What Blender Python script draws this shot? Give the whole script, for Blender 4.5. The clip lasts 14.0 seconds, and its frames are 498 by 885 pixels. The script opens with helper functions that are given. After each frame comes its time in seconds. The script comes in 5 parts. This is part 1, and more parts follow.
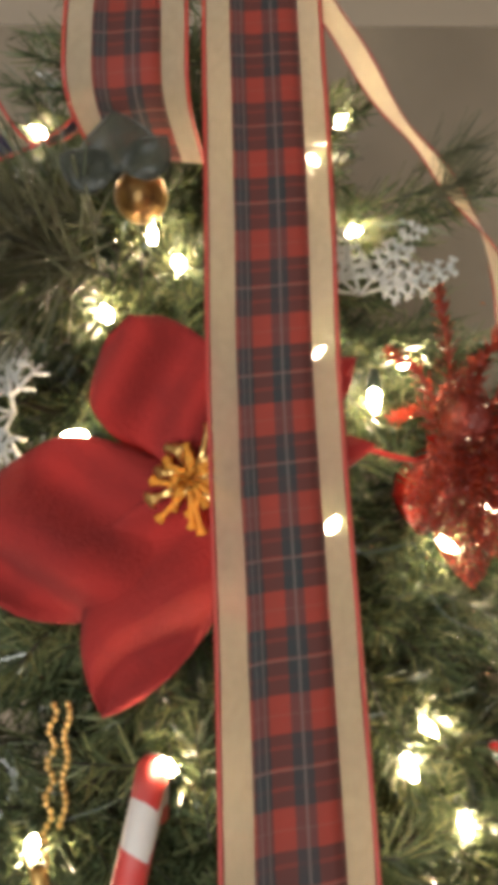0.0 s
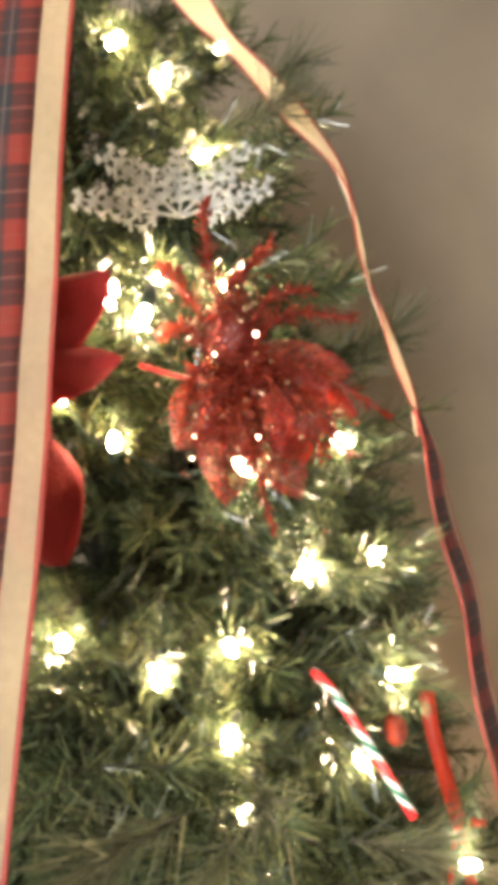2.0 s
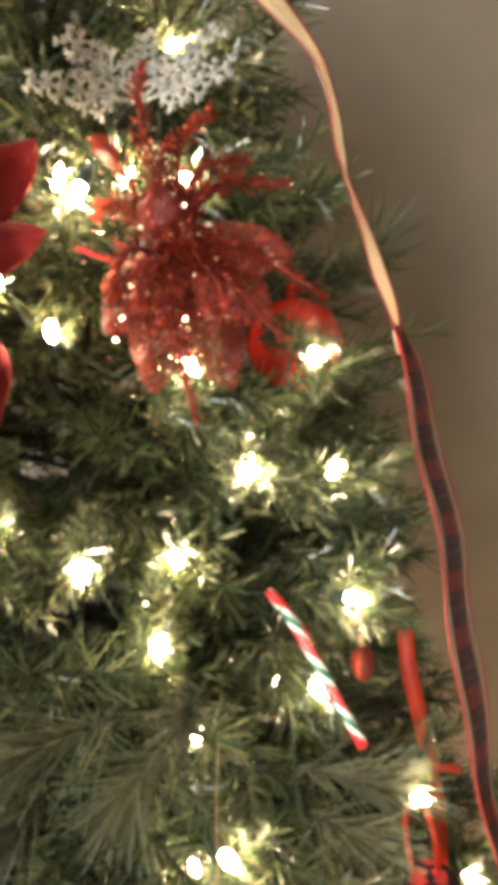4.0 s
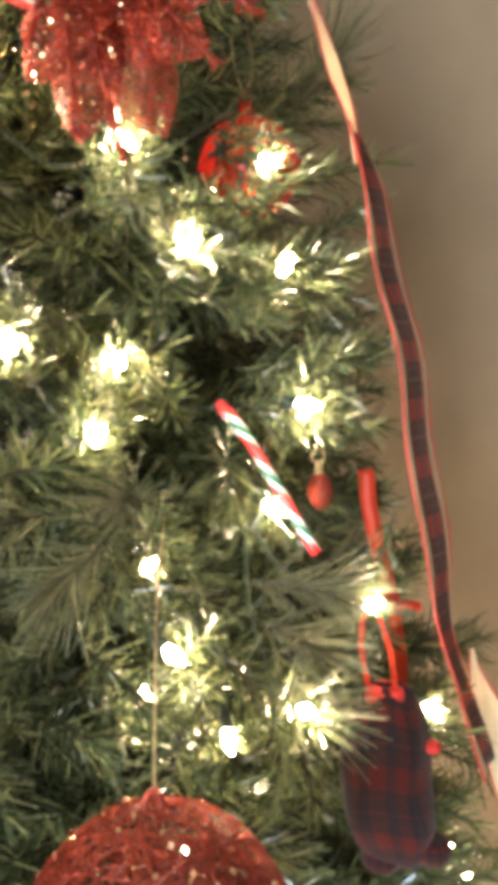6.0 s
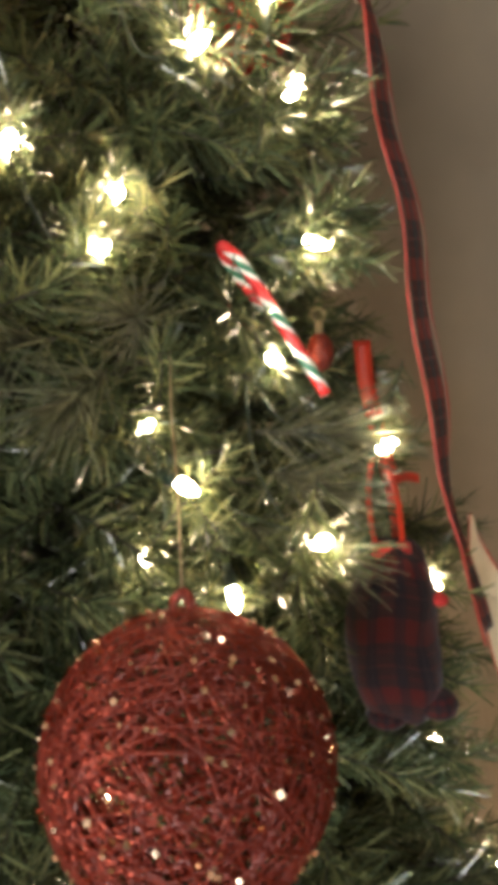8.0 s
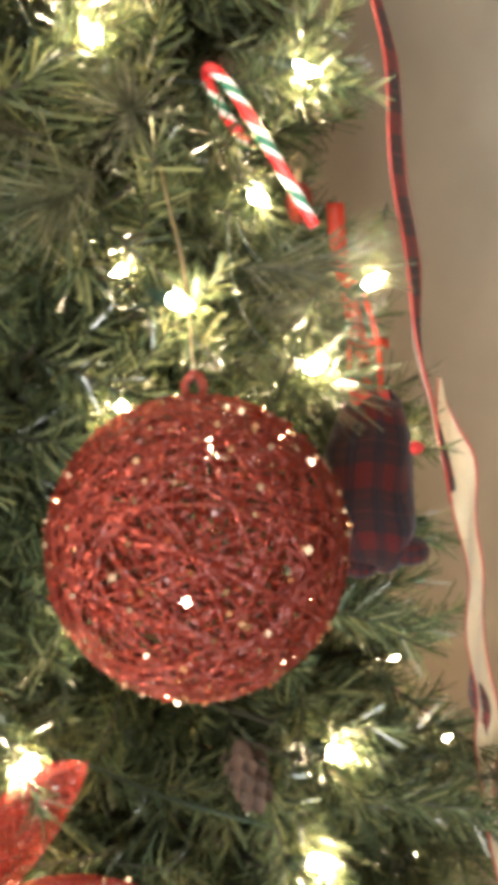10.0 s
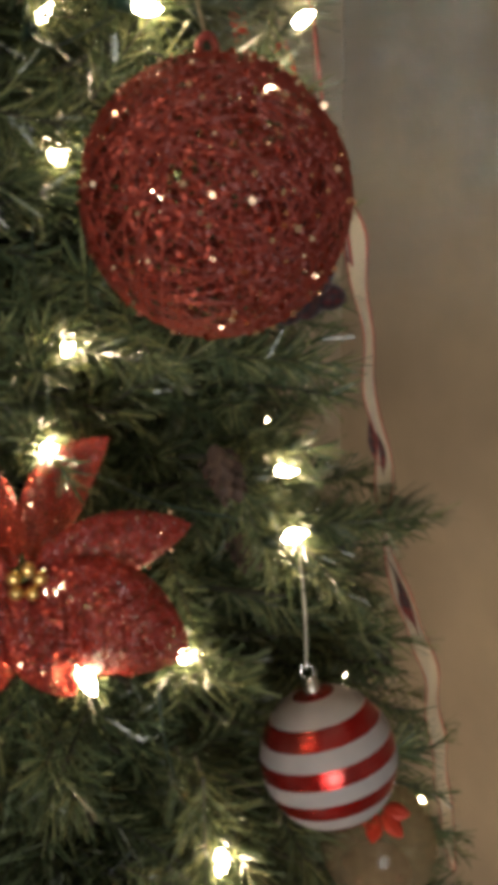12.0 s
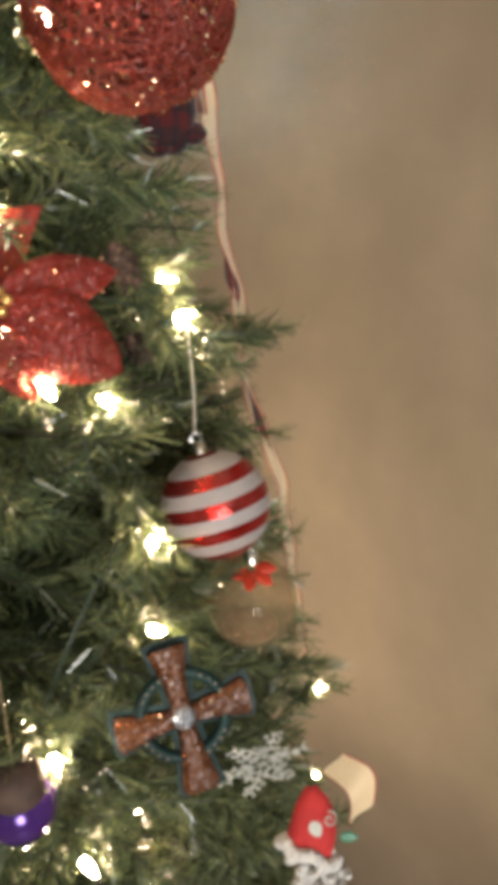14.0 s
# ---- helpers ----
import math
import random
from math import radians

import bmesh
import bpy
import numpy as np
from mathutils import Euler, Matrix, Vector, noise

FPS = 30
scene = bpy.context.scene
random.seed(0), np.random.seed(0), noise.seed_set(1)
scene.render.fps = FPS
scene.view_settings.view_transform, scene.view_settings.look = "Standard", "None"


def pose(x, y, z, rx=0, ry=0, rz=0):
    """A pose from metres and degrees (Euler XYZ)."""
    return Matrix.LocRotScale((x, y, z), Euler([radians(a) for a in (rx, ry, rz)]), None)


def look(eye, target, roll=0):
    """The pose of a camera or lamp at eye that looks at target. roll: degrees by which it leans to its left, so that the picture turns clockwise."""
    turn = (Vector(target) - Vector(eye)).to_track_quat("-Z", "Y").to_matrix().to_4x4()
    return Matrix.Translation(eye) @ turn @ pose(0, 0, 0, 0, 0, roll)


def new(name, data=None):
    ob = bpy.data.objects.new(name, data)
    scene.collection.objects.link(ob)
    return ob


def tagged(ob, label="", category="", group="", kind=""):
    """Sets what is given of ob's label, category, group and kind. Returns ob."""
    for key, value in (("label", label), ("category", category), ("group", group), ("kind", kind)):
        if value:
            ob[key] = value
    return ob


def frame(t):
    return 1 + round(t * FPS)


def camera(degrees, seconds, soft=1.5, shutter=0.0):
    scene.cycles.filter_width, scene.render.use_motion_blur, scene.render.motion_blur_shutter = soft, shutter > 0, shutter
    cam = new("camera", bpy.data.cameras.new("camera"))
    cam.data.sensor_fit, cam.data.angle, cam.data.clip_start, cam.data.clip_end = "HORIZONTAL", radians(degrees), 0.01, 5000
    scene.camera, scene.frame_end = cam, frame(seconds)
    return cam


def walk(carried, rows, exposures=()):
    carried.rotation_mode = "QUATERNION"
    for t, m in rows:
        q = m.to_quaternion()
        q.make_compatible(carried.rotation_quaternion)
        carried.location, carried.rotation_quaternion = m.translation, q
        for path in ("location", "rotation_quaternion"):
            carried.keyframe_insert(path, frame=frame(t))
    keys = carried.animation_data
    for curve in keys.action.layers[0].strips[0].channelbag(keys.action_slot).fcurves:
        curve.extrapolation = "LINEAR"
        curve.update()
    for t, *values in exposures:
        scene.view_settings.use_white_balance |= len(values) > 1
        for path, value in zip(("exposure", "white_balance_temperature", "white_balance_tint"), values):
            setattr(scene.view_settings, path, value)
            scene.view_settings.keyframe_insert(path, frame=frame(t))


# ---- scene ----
cam = camera(36.8, 14.0, soft=8.5)

PATH = [
    (0, (0.085, 0.029, 1.832), (-0.162, 2.014, 1.843), -6.5),
    (0.5, (0.134, 0.021, 1.825), (-0.223, 1.989, 1.852), -7.4),
    (1, (0.142, 0.034, 1.814), (-0.087, 2.02, 1.775), -10.3),
    (1.5, (0.18, 0.033, 1.807), (-0.151, 2.004, 1.755), -6.6),
    (2, (0.232, 0.052, 1.795), (-0.241, 1.994, 1.725), -5.1),
    (2.5, (0.266, 0.062, 1.783), (-0.304, 1.979, 1.734), -5.2),
    (2.7, (0.277, 0.066, 1.776), (-0.33, 1.972, 1.739), -5.0),
    (4.8, (0.277, 0.1, 1.726), (-0.326, 1.996, 1.529), -3.0),
    (5, (0.279, 0.104, 1.715), (-0.317, 2.002, 1.505), -3.2),
    (5.5, (0.281, 0.111, 1.689), (-0.305, 2.009, 1.455), -4.1),
    (6, (0.285, 0.104, 1.668), (-0.292, 2.003, 1.424), -3.8),
    (6.5, (0.282, 0.096, 1.653), (-0.291, 1.994, 1.395), -4.6),
    (7, (0.273, 0.104, 1.629), (-0.265, 2.005, 1.322), -4.8),
    (7.5, (0.266, 0.105, 1.616), (-0.239, 2.013, 1.293), -4.7),
    (7.7, (0.261, 0.104, 1.611), (-0.223, 2.018, 1.291), -4.4),
    (9.8, (0.221, 0.095, 1.553), (-0.097, 2.017, 1.099), -2.2),
    (10, (0.22, 0.092, 1.547), (-0.038, 2.02, 1.082), -2.3),
    (10.5, (0.203, 0.08, 1.523), (0.148, 1.999, 0.961), -2.2),
    (11, (0.171, 0.078, 1.504), (0.295, 1.965, 0.854), -2.6),
    (11.5, (0.143, 0.061, 1.497), (0.469, 1.918, 0.83), -2.0),
    (12, (0.142, 0.032, 1.472), (0.373, 1.883, 0.75), -2.2),
    (12.5, (0.155, -0.033, 1.461), (0.384, 1.813, 0.727), -1.9),
    (13, (0.132, -0.062, 1.434), (0.498, 1.723, 0.61), -1.8),
    (13.5, (0.11, -0.073, 1.423), (0.677, 1.634, 0.547), -0.5),
    (14, (0.072, -0.077, 1.422), (0.74, 1.592, 0.546), 0.5),
]
EXPO = [(0.0, 0.25), (1.0, 0.6), (2.0, 1.08), (4.8, 0.62), (6.0, 1.25), (6.5, 1.25), (7.0, 0.75), (7.5, 0.1), (9.8, 1.12), (10.5, 0.98), (11.0, 0.74), (11.5, 0.02), (12.0, -0.42), (12.5, 0.05), (13.0, 0.48), (14.0, 0.52)]
walk(cam, [(t, look(eye, target, roll)) for t, eye, target, roll in PATH], EXPO)

# ---- world and light ----
world = bpy.data.worlds.new("world")
scene.world = world
world.use_nodes = True
world.node_tree.nodes["Background"].inputs[0].default_value = (0.30, 0.36, 0.48, 1)
world.node_tree.nodes["Background"].inputs[1].default_value = 0.02
FILL_POWER = 132.0
BULB_STRENGTH = 235.0

# room frame: x runs along the back wall away from the corner, y along the side wall towards the viewer
ROOM = Matrix(((-0.946, 0.324, 0, 0.505), (-0.324, -0.946, 0, 1.431), (0, 0, 1, 0), (0, 0, 0, 1)))
ROOM_X, ROOM_Y, ROOM_Z, FLOOR_Z = 4.4, 4.0, 2.523, -0.25

# added fill lamp behind the viewer; its source is unseen
fill_lamp = bpy.data.lights.new("added_fill_light", "AREA")
fill_lamp.shape, fill_lamp.size, fill_lamp.size_y = "RECTANGLE", 1.3, 1.2
fill_lamp.energy, fill_lamp.color = FILL_POWER, (0.92, 0.92, 0.90)
new("added_fill_light", fill_lamp).matrix_world = ROOM @ pose(2.2, ROOM_Y - 0.02, 1.55, -90, 0, 0)

# added narrow cool lamp past the tree, makes the cool band on the side wall
band_lamp = bpy.data.lights.new("added_band_light", "AREA")
band_lamp.shape, band_lamp.size, band_lamp.size_y, band_lamp.spread = "RECTANGLE", 0.14, 0.9, radians(6.0)
band_lamp.energy, band_lamp.color = 0.9, (0.46, 0.72, 1.0)
new("added_band_light", band_lamp).matrix_world = ROOM @ look((2.5, ROOM_Y - 0.03, 1.85), (0.0, 0.25, 1.72))


# ---- materials ----
def material(name):
    m = bpy.data.materials.new(name)
    m.use_nodes = True
    return m, m.node_tree.nodes, m.node_tree.links, m.node_tree.nodes["Principled BSDF"]


def mixed(nodes, links, fac, a, b):
    """A colour mix; a, b and fac are values or sockets."""
    n = nodes.new("ShaderNodeMix")
    n.data_type = "RGBA"
    for socket, v in ((n.inputs[0], fac), (n.inputs[6], a), (n.inputs[7], b)):
        if isinstance(v, bpy.types.NodeSocket):
            links.new(v, socket)
        elif isinstance(v, (int, float)):
            socket.default_value = v
        else:
            socket.default_value = (*v, 1)
    return n.outputs[2]


def ramp(nodes, links, source, stops):
    n = nodes.new("ShaderNodeValToRGB")
    links.new(source, n.inputs[0])
    el = n.color_ramp.elements
    while len(el) < len(stops):
        el.new(0.5)
    for e, (p, c) in zip(el, stops):
        e.position, e.color = p, (*c, 1) if not isinstance(c, float) else (c, c, c, 1)
    return n.outputs[0]


def noise_tex(nodes, links, scale, detail=4.0, coord="Object"):
    tc, n = nodes.new("ShaderNodeTexCoord"), nodes.new("ShaderNodeTexNoise")
    n.inputs["Scale"].default_value, n.inputs["Detail"].default_value = scale, detail
    links.new(tc.outputs[coord], n.inputs["Vector"])
    return n.outputs[0]


def bumped(nodes, links, bsdf, height, strength, distance):
    b = nodes.new("ShaderNodeBump")
    b.inputs["Strength"].default_value, b.inputs["Distance"].default_value = strength, distance
    links.new(height, b.inputs["Height"])
    links.new(b.outputs[0], bsdf.inputs["Normal"])


def paint(name, low, high, rough, scale=3.0, grain=180.0, bump=0.15, metal=0.0, sheen=0.0, coat=0.0):
    """A painted, cast or woven surface: colour drifts at a large scale, relief at a small one."""
    m, nodes, links, b = material(name)
    links.new(mixed(nodes, links, ramp(nodes, links, noise_tex(nodes, links, scale), [(0.3, 0.0), (0.7, 1.0)]), low, high), b.inputs["Base Color"])
    b.inputs["Roughness"].default_value, b.inputs["Metallic"].default_value = rough, metal
    b.inputs["Sheen Weight"].default_value, b.inputs["Coat Weight"].default_value = sheen, coat
    bumped(nodes, links, b, noise_tex(nodes, links, grain, 3.0), bump, 0.002)
    return m


def needle_material(name, dark, mid, light, rough=0.24):
    m, nodes, links, b = material(name)
    geo, info = nodes.new("ShaderNodeNewGeometry"), nodes.new("ShaderNodeObjectInfo")
    c = ramp(nodes, links, geo.outputs["Random Per Island"], [(0.0, dark), (0.55, mid), (1.0, light)])
    drift = ramp(nodes, links, noise_tex(nodes, links, 9.0, 2.0), [(0.35, 0.0), (0.7, 1.0)])
    c2 = mixed(nodes, links, drift, c, mixed(nodes, links, 0.5, c, mid))
    hsv = nodes.new("ShaderNodeHueSaturation")
    val = nodes.new("ShaderNodeMapRange")
    links.new(info.outputs["Random"], val.inputs[0])
    val.inputs[3].default_value, val.inputs[4].default_value = 0.8, 1.25
    links.new(val.outputs[0], hsv.inputs["Value"])
    links.new(c2, hsv.inputs["Color"])
    links.new(hsv.outputs[0], b.inputs["Base Color"])
    b.inputs["Roughness"].default_value = rough
    b.inputs["Specular IOR Level"].default_value = 0.6
    trans, mix = nodes.new("ShaderNodeBsdfTranslucent"), nodes.new("ShaderNodeMixShader")
    links.new(hsv.outputs[0], trans.inputs[0])
    mix.inputs[0].default_value = 0.12
    links.new(b.outputs[0], mix.inputs[1])
    links.new(trans.outputs[0], mix.inputs[2])
    links.new(mix.outputs[0], nodes["Material Output"].inputs[0])
    return m


def glitter_material(name, base, spark, density=900.0, rough=0.45, sheer=0.0, glow_through=0.0):
    """Glitter: flakes with their own tilt and gloss over a coloured ground. sheer: share that lets the light through."""
    m, nodes, links, b = material(name)
    tc, vor = nodes.new("ShaderNodeTexCoord"), nodes.new("ShaderNodeTexVoronoi")
    vor.inputs["Scale"].default_value = density
    links.new(tc.outputs["Object"], vor.inputs["Vector"])
    sep = nodes.new("ShaderNodeSeparateColor")
    links.new(vor.outputs["Color"], sep.inputs[0])
    flake = ramp(nodes, links, sep.outputs[0], [(0.55, 0.0), (0.62, 1.0)])
    links.new(mixed(nodes, links, flake, base, spark), b.inputs["Base Color"])
    links.new(flake, b.inputs["Metallic"])
    b.inputs["Roughness"].default_value = rough
    sub, add, norm = nodes.new("ShaderNodeVectorMath"), nodes.new("ShaderNodeVectorMath"), nodes.new("ShaderNodeVectorMath")
    geo, scl = nodes.new("ShaderNodeNewGeometry"), nodes.new("ShaderNodeVectorMath")
    sub.operation, sub.inputs[1].default_value = "SUBTRACT", (0.5, 0.5, 0.5)
    links.new(vor.outputs["Color"], sub.inputs[0])
    scl.operation, scl.inputs["Scale"].default_value = "SCALE", 1.1
    links.new(sub.outputs[0], scl.inputs[0])
    add.operation, norm.operation = "ADD", "NORMALIZE"
    links.new(geo.outputs["Normal"], add.inputs[0])
    links.new(scl.outputs[0], add.inputs[1])
    links.new(add.outputs[0], norm.inputs[0])
    links.new(norm.outputs[0], b.inputs["Normal"])
    if glow_through:
        lit, share = nodes.new("ShaderNodeBsdfTranslucent"), nodes.new("ShaderNodeMixShader")
        lit.inputs[0].default_value, share.inputs[0].default_value = (*spark, 1), glow_through
        links.new(b.outputs[0], share.inputs[1])
        links.new(lit.outputs[0], share.inputs[2])
        links.new(share.outputs[0], nodes["Material Output"].inputs[0])
    if sheer:
        clear, mix = nodes.new("ShaderNodeBsdfTransparent"), nodes.new("ShaderNodeMixShader")
        weave = ramp(nodes, links, sep.outputs[1], [(max(sheer - 0.1, 0.0), 1.0), (sheer + 0.1, 0.0)])
        links.new(weave, mix.inputs[0])
        links.new(b.outputs[0], mix.inputs[1])
        links.new(clear.outputs[0], mix.inputs[2])
        links.new(mix.outputs[0], nodes["Material Output"].inputs[0])
    return m


def glow_material(name, colour, strength):
    m, nodes, links, b = material(name)
    b.inputs["Base Color"].default_value = (0.9, 0.85, 0.7, 1)
    b.inputs["Emission Color"].default_value = (*colour, 1)
    b.inputs["Emission Strength"].default_value = strength
    b.inputs["Roughness"].default_value = 0.1
    return m


def glass_material(name, colour, rough=0.02, tinted=0.0):
    m, nodes, links, b = material(name)
    b.inputs["Base Color"].default_value = (*colour, 1)
    b.inputs["Transmission Weight"].default_value = 1.0 - tinted
    b.inputs["Roughness"].default_value, b.inputs["IOR"].default_value = rough, 1.12
    return m


def sheer_material(name, colour, clear_share):
    """Organza: fine threads that let part of the light straight through and scatter the rest."""
    m, nodes, links, b = material(name)
    uv, wave, wave2 = nodes.new("ShaderNodeUVMap"), nodes.new("ShaderNodeTexWave"), nodes.new("ShaderNodeTexNoise")
    wave.inputs["Scale"].default_value = 60.0
    wave2.inputs["Scale"].default_value = 9.0
    links.new(uv.outputs[0], wave.inputs["Vector"])
    links.new(uv.outputs[0], wave2.inputs["Vector"])
    c = mixed(nodes, links, wave2.outputs[0], tuple(0.75 * v for v in colour), colour)
    links.new(c, b.inputs["Base Color"])
    b.inputs["Roughness"].default_value, b.inputs["Sheen Weight"].default_value = 0.45, 0.4
    trans, m1 = nodes.new("ShaderNodeBsdfTranslucent"), nodes.new("ShaderNodeMixShader")
    links.new(c, trans.inputs[0])
    m1.inputs[0].default_value = 0.5
    links.new(b.outputs[0], m1.inputs[1])
    links.new(trans.outputs[0], m1.inputs[2])
    clear, m2, span = nodes.new("ShaderNodeBsdfTransparent"), nodes.new("ShaderNodeMixShader"), nodes.new("ShaderNodeMapRange")
    links.new(wave.outputs[1], span.inputs[0])
    span.inputs[3].default_value, span.inputs[4].default_value = clear_share - 0.1, clear_share + 0.1
    links.new(span.outputs[0], m2.inputs[0])
    links.new(m1.outputs[0], m2.inputs[1])
    links.new(clear.outputs[0], m2.inputs[2])
    links.new(m2.outputs[0], nodes["Material Output"].inputs[0])
    return m


def plaid_material(name, red, dark, line, green, coord="UV", scale=(1.0, 1.0), see_through=0.5):
    """Tartan: broad dark bands and thin pale lines both ways over red, woven."""
    m, nodes, links, b = material(name)
    tc, mp, sep = nodes.new("ShaderNodeTexCoord"), nodes.new("ShaderNodeMapping"), nodes.new("ShaderNodeSeparateXYZ")
    links.new(tc.outputs[coord], mp.inputs[0])
    mp.inputs["Scale"].default_value = (*scale, 1.0)
    links.new(mp.outputs[0], sep.inputs[0])

    def bands(axis, stops):
        fr = nodes.new("ShaderNodeMath")
        fr.operation = "FRACT"
        links.new(sep.outputs[axis], fr.inputs[0])
        out = ramp(nodes, links, fr.outputs[0], stops)
        out.node.color_ramp.interpolation = "CONSTANT"
        return out
    dark_u = bands(0, [(0.0, 0.2), (0.03, 1.0), (0.22, 0.0), (0.47, 1.0), (0.70, 0.0)])
    dark_v = bands(1, [(0.0, 0.72), (0.10, 0.45), (0.14, 0.75), (0.29, 0.25), (0.33, 0.75), (0.46, 0.45), (0.50, 0.72), (0.64, 0.0)])
    pale_u = bands(0, [(0.0, 0.0), (0.08, 0.6), (0.095, 0.0), (0.16, 0.8), (0.18, 0.0), (0.585, 1.0), (0.61, 0.0), (0.95, 0.3), (0.965, 0.0)])
    pale_v = bands(1, [(0.0, 0.0), (0.305, 0.9), (0.325, 0.0), (0.82, 0.4), (0.835, 0.0)])
    c = mixed(nodes, links, dark_v, red, green)
    mul = nodes.new("ShaderNodeMath")
    mul.operation = "MULTIPLY"
    deep = nodes.new("ShaderNodeMapRange")
    links.new(dark_v, deep.inputs[0])
    deep.inputs[2].default_value, deep.inputs[3].default_value, deep.inputs[4].default_value = 0.62, 0.62, 0.95
    links.new(dark_u, mul.inputs[0])
    links.new(deep.outputs[0], mul.inputs[1])
    c = mixed(nodes, links, mul.outputs[0], c, dark)
    half = nodes.new("ShaderNodeMath")
    half.operation, half.inputs[1].default_value = "MULTIPLY", 0.5
    links.new(pale_u, half.inputs[0])
    c = mixed(nodes, links, half.outputs[0], c, line)
    half2 = nodes.new("ShaderNodeMath")
    half2.operation, half2.inputs[1].default_value = "MULTIPLY", 0.4
    links.new(pale_v, half2.inputs[0])
    c = mixed(nodes, links, half2.outputs[0], c, line)
    c = mixed(nodes, links, ramp(nodes, links, noise_tex(nodes, links, 40.0), [(0.3, 0.0), (0.8, 0.3)]), c, tuple(0.55 * v + 0.01 for v in red))
    links.new(c, b.inputs["Base Color"])
    b.inputs["Roughness"].default_value, b.inputs["Sheen Weight"].default_value = 0.75, 0.1
    bumped(nodes, links, b, noise_tex(nodes, links, 900.0, 2.0), 0.3, 0.0006)
    trans, mix = nodes.new("ShaderNodeBsdfTranslucent"), nodes.new("ShaderNodeMixShader")
    links.new(c, trans.inputs[0])
    mix.inputs[0].default_value = see_through
    links.new(b.outputs[0], mix.inputs[1])
    links.new(trans.outputs[0], mix.inputs[2])
    links.new(mix.outputs[0], nodes["Material Output"].inputs[0])
    return m


def striped_material(name, period, colours, axis=2, twist=0.0, rough=0.25, metal=0.0, coord="UV", flakes=0.0):
    """Bands of colour along one coordinate, sheared by twist."""
    m, nodes, links, b = material(name)
    tc, sep, add = nodes.new("ShaderNodeTexCoord"), nodes.new("ShaderNodeSeparateXYZ"), nodes.new("ShaderNodeMath")
    links.new(tc.outputs[coord], sep.inputs[0])
    add.operation, add.inputs[1].default_value = "MULTIPLY_ADD", twist
    links.new(sep.outputs[0], add.inputs[0])
    links.new(sep.outputs[axis], add.inputs[2])
    div, fr = nodes.new("ShaderNodeMath"), nodes.new("ShaderNodeMath")
    div.operation, div.inputs[1].default_value, fr.operation = "DIVIDE", period, "FRACT"
    links.new(add.outputs[0], div.inputs[0])
    links.new(div.outputs[0], fr.inputs[0])
    stops = ramp(nodes, links, fr.outputs[0], colours)
    stops.node.color_ramp.interpolation = "CONSTANT"
    links.new(mixed(nodes, links, ramp(nodes, links, noise_tex(nodes, links, 60.0), [(0.4, 0.0), (0.9, 0.3)]), stops, (0.35, 0.3, 0.28)), b.inputs["Base Color"])
    sat = nodes.new("ShaderNodeSeparateColor")
    sat.mode = "HSV"
    links.new(stops, sat.inputs[0])
    shine = ramp(nodes, links, sat.outputs[1], [(0.4, rough + flakes), (0.6, rough)])
    links.new(shine, b.inputs["Roughness"])
    if metal:
        links.new(ramp(nodes, links, sat.outputs[1], [(0.4, 0.0), (0.6, metal)]), b.inputs["Metallic"])
    bumped(nodes, links, b, noise_tex(nodes, links, 1400.0, 1.0), 0.25 if flakes else 0.05, 0.0006)
    return m


NEEDLE = needle_material("needle_green", (0.036, 0.056, 0.030), (0.078, 0.102, 0.046), (0.19, 0.195, 0.085))
PINE = needle_material("long_needle_green", (0.032, 0.039, 0.021), (0.055, 0.063, 0.030), (0.092, 0.097, 0.045), 0.55)
STEM = paint("wire_stem", (0.018, 0.02, 0.011), (0.04, 0.036, 0.02), 0.7)
WALLPAINT = paint("taupe_wall_paint", (0.186, 0.150, 0.106), (0.254, 0.208, 0.150), 0.7, 2.4, 260.0, 0.22)
_n, _l = WALLPAINT.node_tree.nodes, WALLPAINT.node_tree.links
_mottle = ramp(_n, _l, noise_tex(_n, _l, 4.0, 4.0), [(0.34, (0.82, 0.81, 0.80)), (0.52, (0.92, 0.91, 0.90)), (0.68, (1.03, 1.02, 0.98))])
_mul = _n.new("ShaderNodeMix")
_mul.data_type, _mul.blend_type, _mul.inputs[0].default_value = "RGBA", "MULTIPLY", 1.0
_b = _n["Principled BSDF"].inputs["Base Color"]
_l.new(_b.links[0].from_socket, _mul.inputs[6])
_l.new(_mottle, _mul.inputs[7])
_l.new(_mul.outputs[2], _b)
CEILPAINT = paint("ceiling_paint", (0.58, 0.54, 0.47), (0.63, 0.59, 0.52), 0.85, 2.0, 160.0, 0.3)
FLOORWOOD = paint("floor_wood", (0.16, 0.09, 0.05), (0.26, 0.16, 0.09), 0.4, 8.0)
WHITEPAINT = paint("white_trim_paint", (0.74, 0.73, 0.70), (0.8, 0.79, 0.76), 0.4)
BULB = glow_material("lit_bulb_glass", (1.0, 0.745, 0.49), BULB_STRENGTH)
SOCKET = paint("green_plastic", (0.008, 0.02, 0.012), (0.012, 0.03, 0.018), 0.4)
PLAID = plaid_material("tartan_ribbon", (0.33, 0.050, 0.032), (0.026, 0.042, 0.046), (0.26, 0.21, 0.18), (0.030, 0.030, 0.028))
SHEER = sheer_material("gold_organza", (0.52, 0.43, 0.31), 0.26)
# the ribbon's same organza, paler: bulb light is put into the colour
SHEER_LIT = sheer_material("gold_organza_lit", (0.95, 0.80, 0.54), 0.12)
REDWIRE = paint("red_ribbon_edge", (0.26, 0.024, 0.018), (0.36, 0.04, 0.028), 0.5)
VELVET = paint("red_velvet", (0.15, 0.007, 0.006), (0.29, 0.013, 0.009), 0.95, 18.0, 500.0, 0.5, 0.0, 0.0)
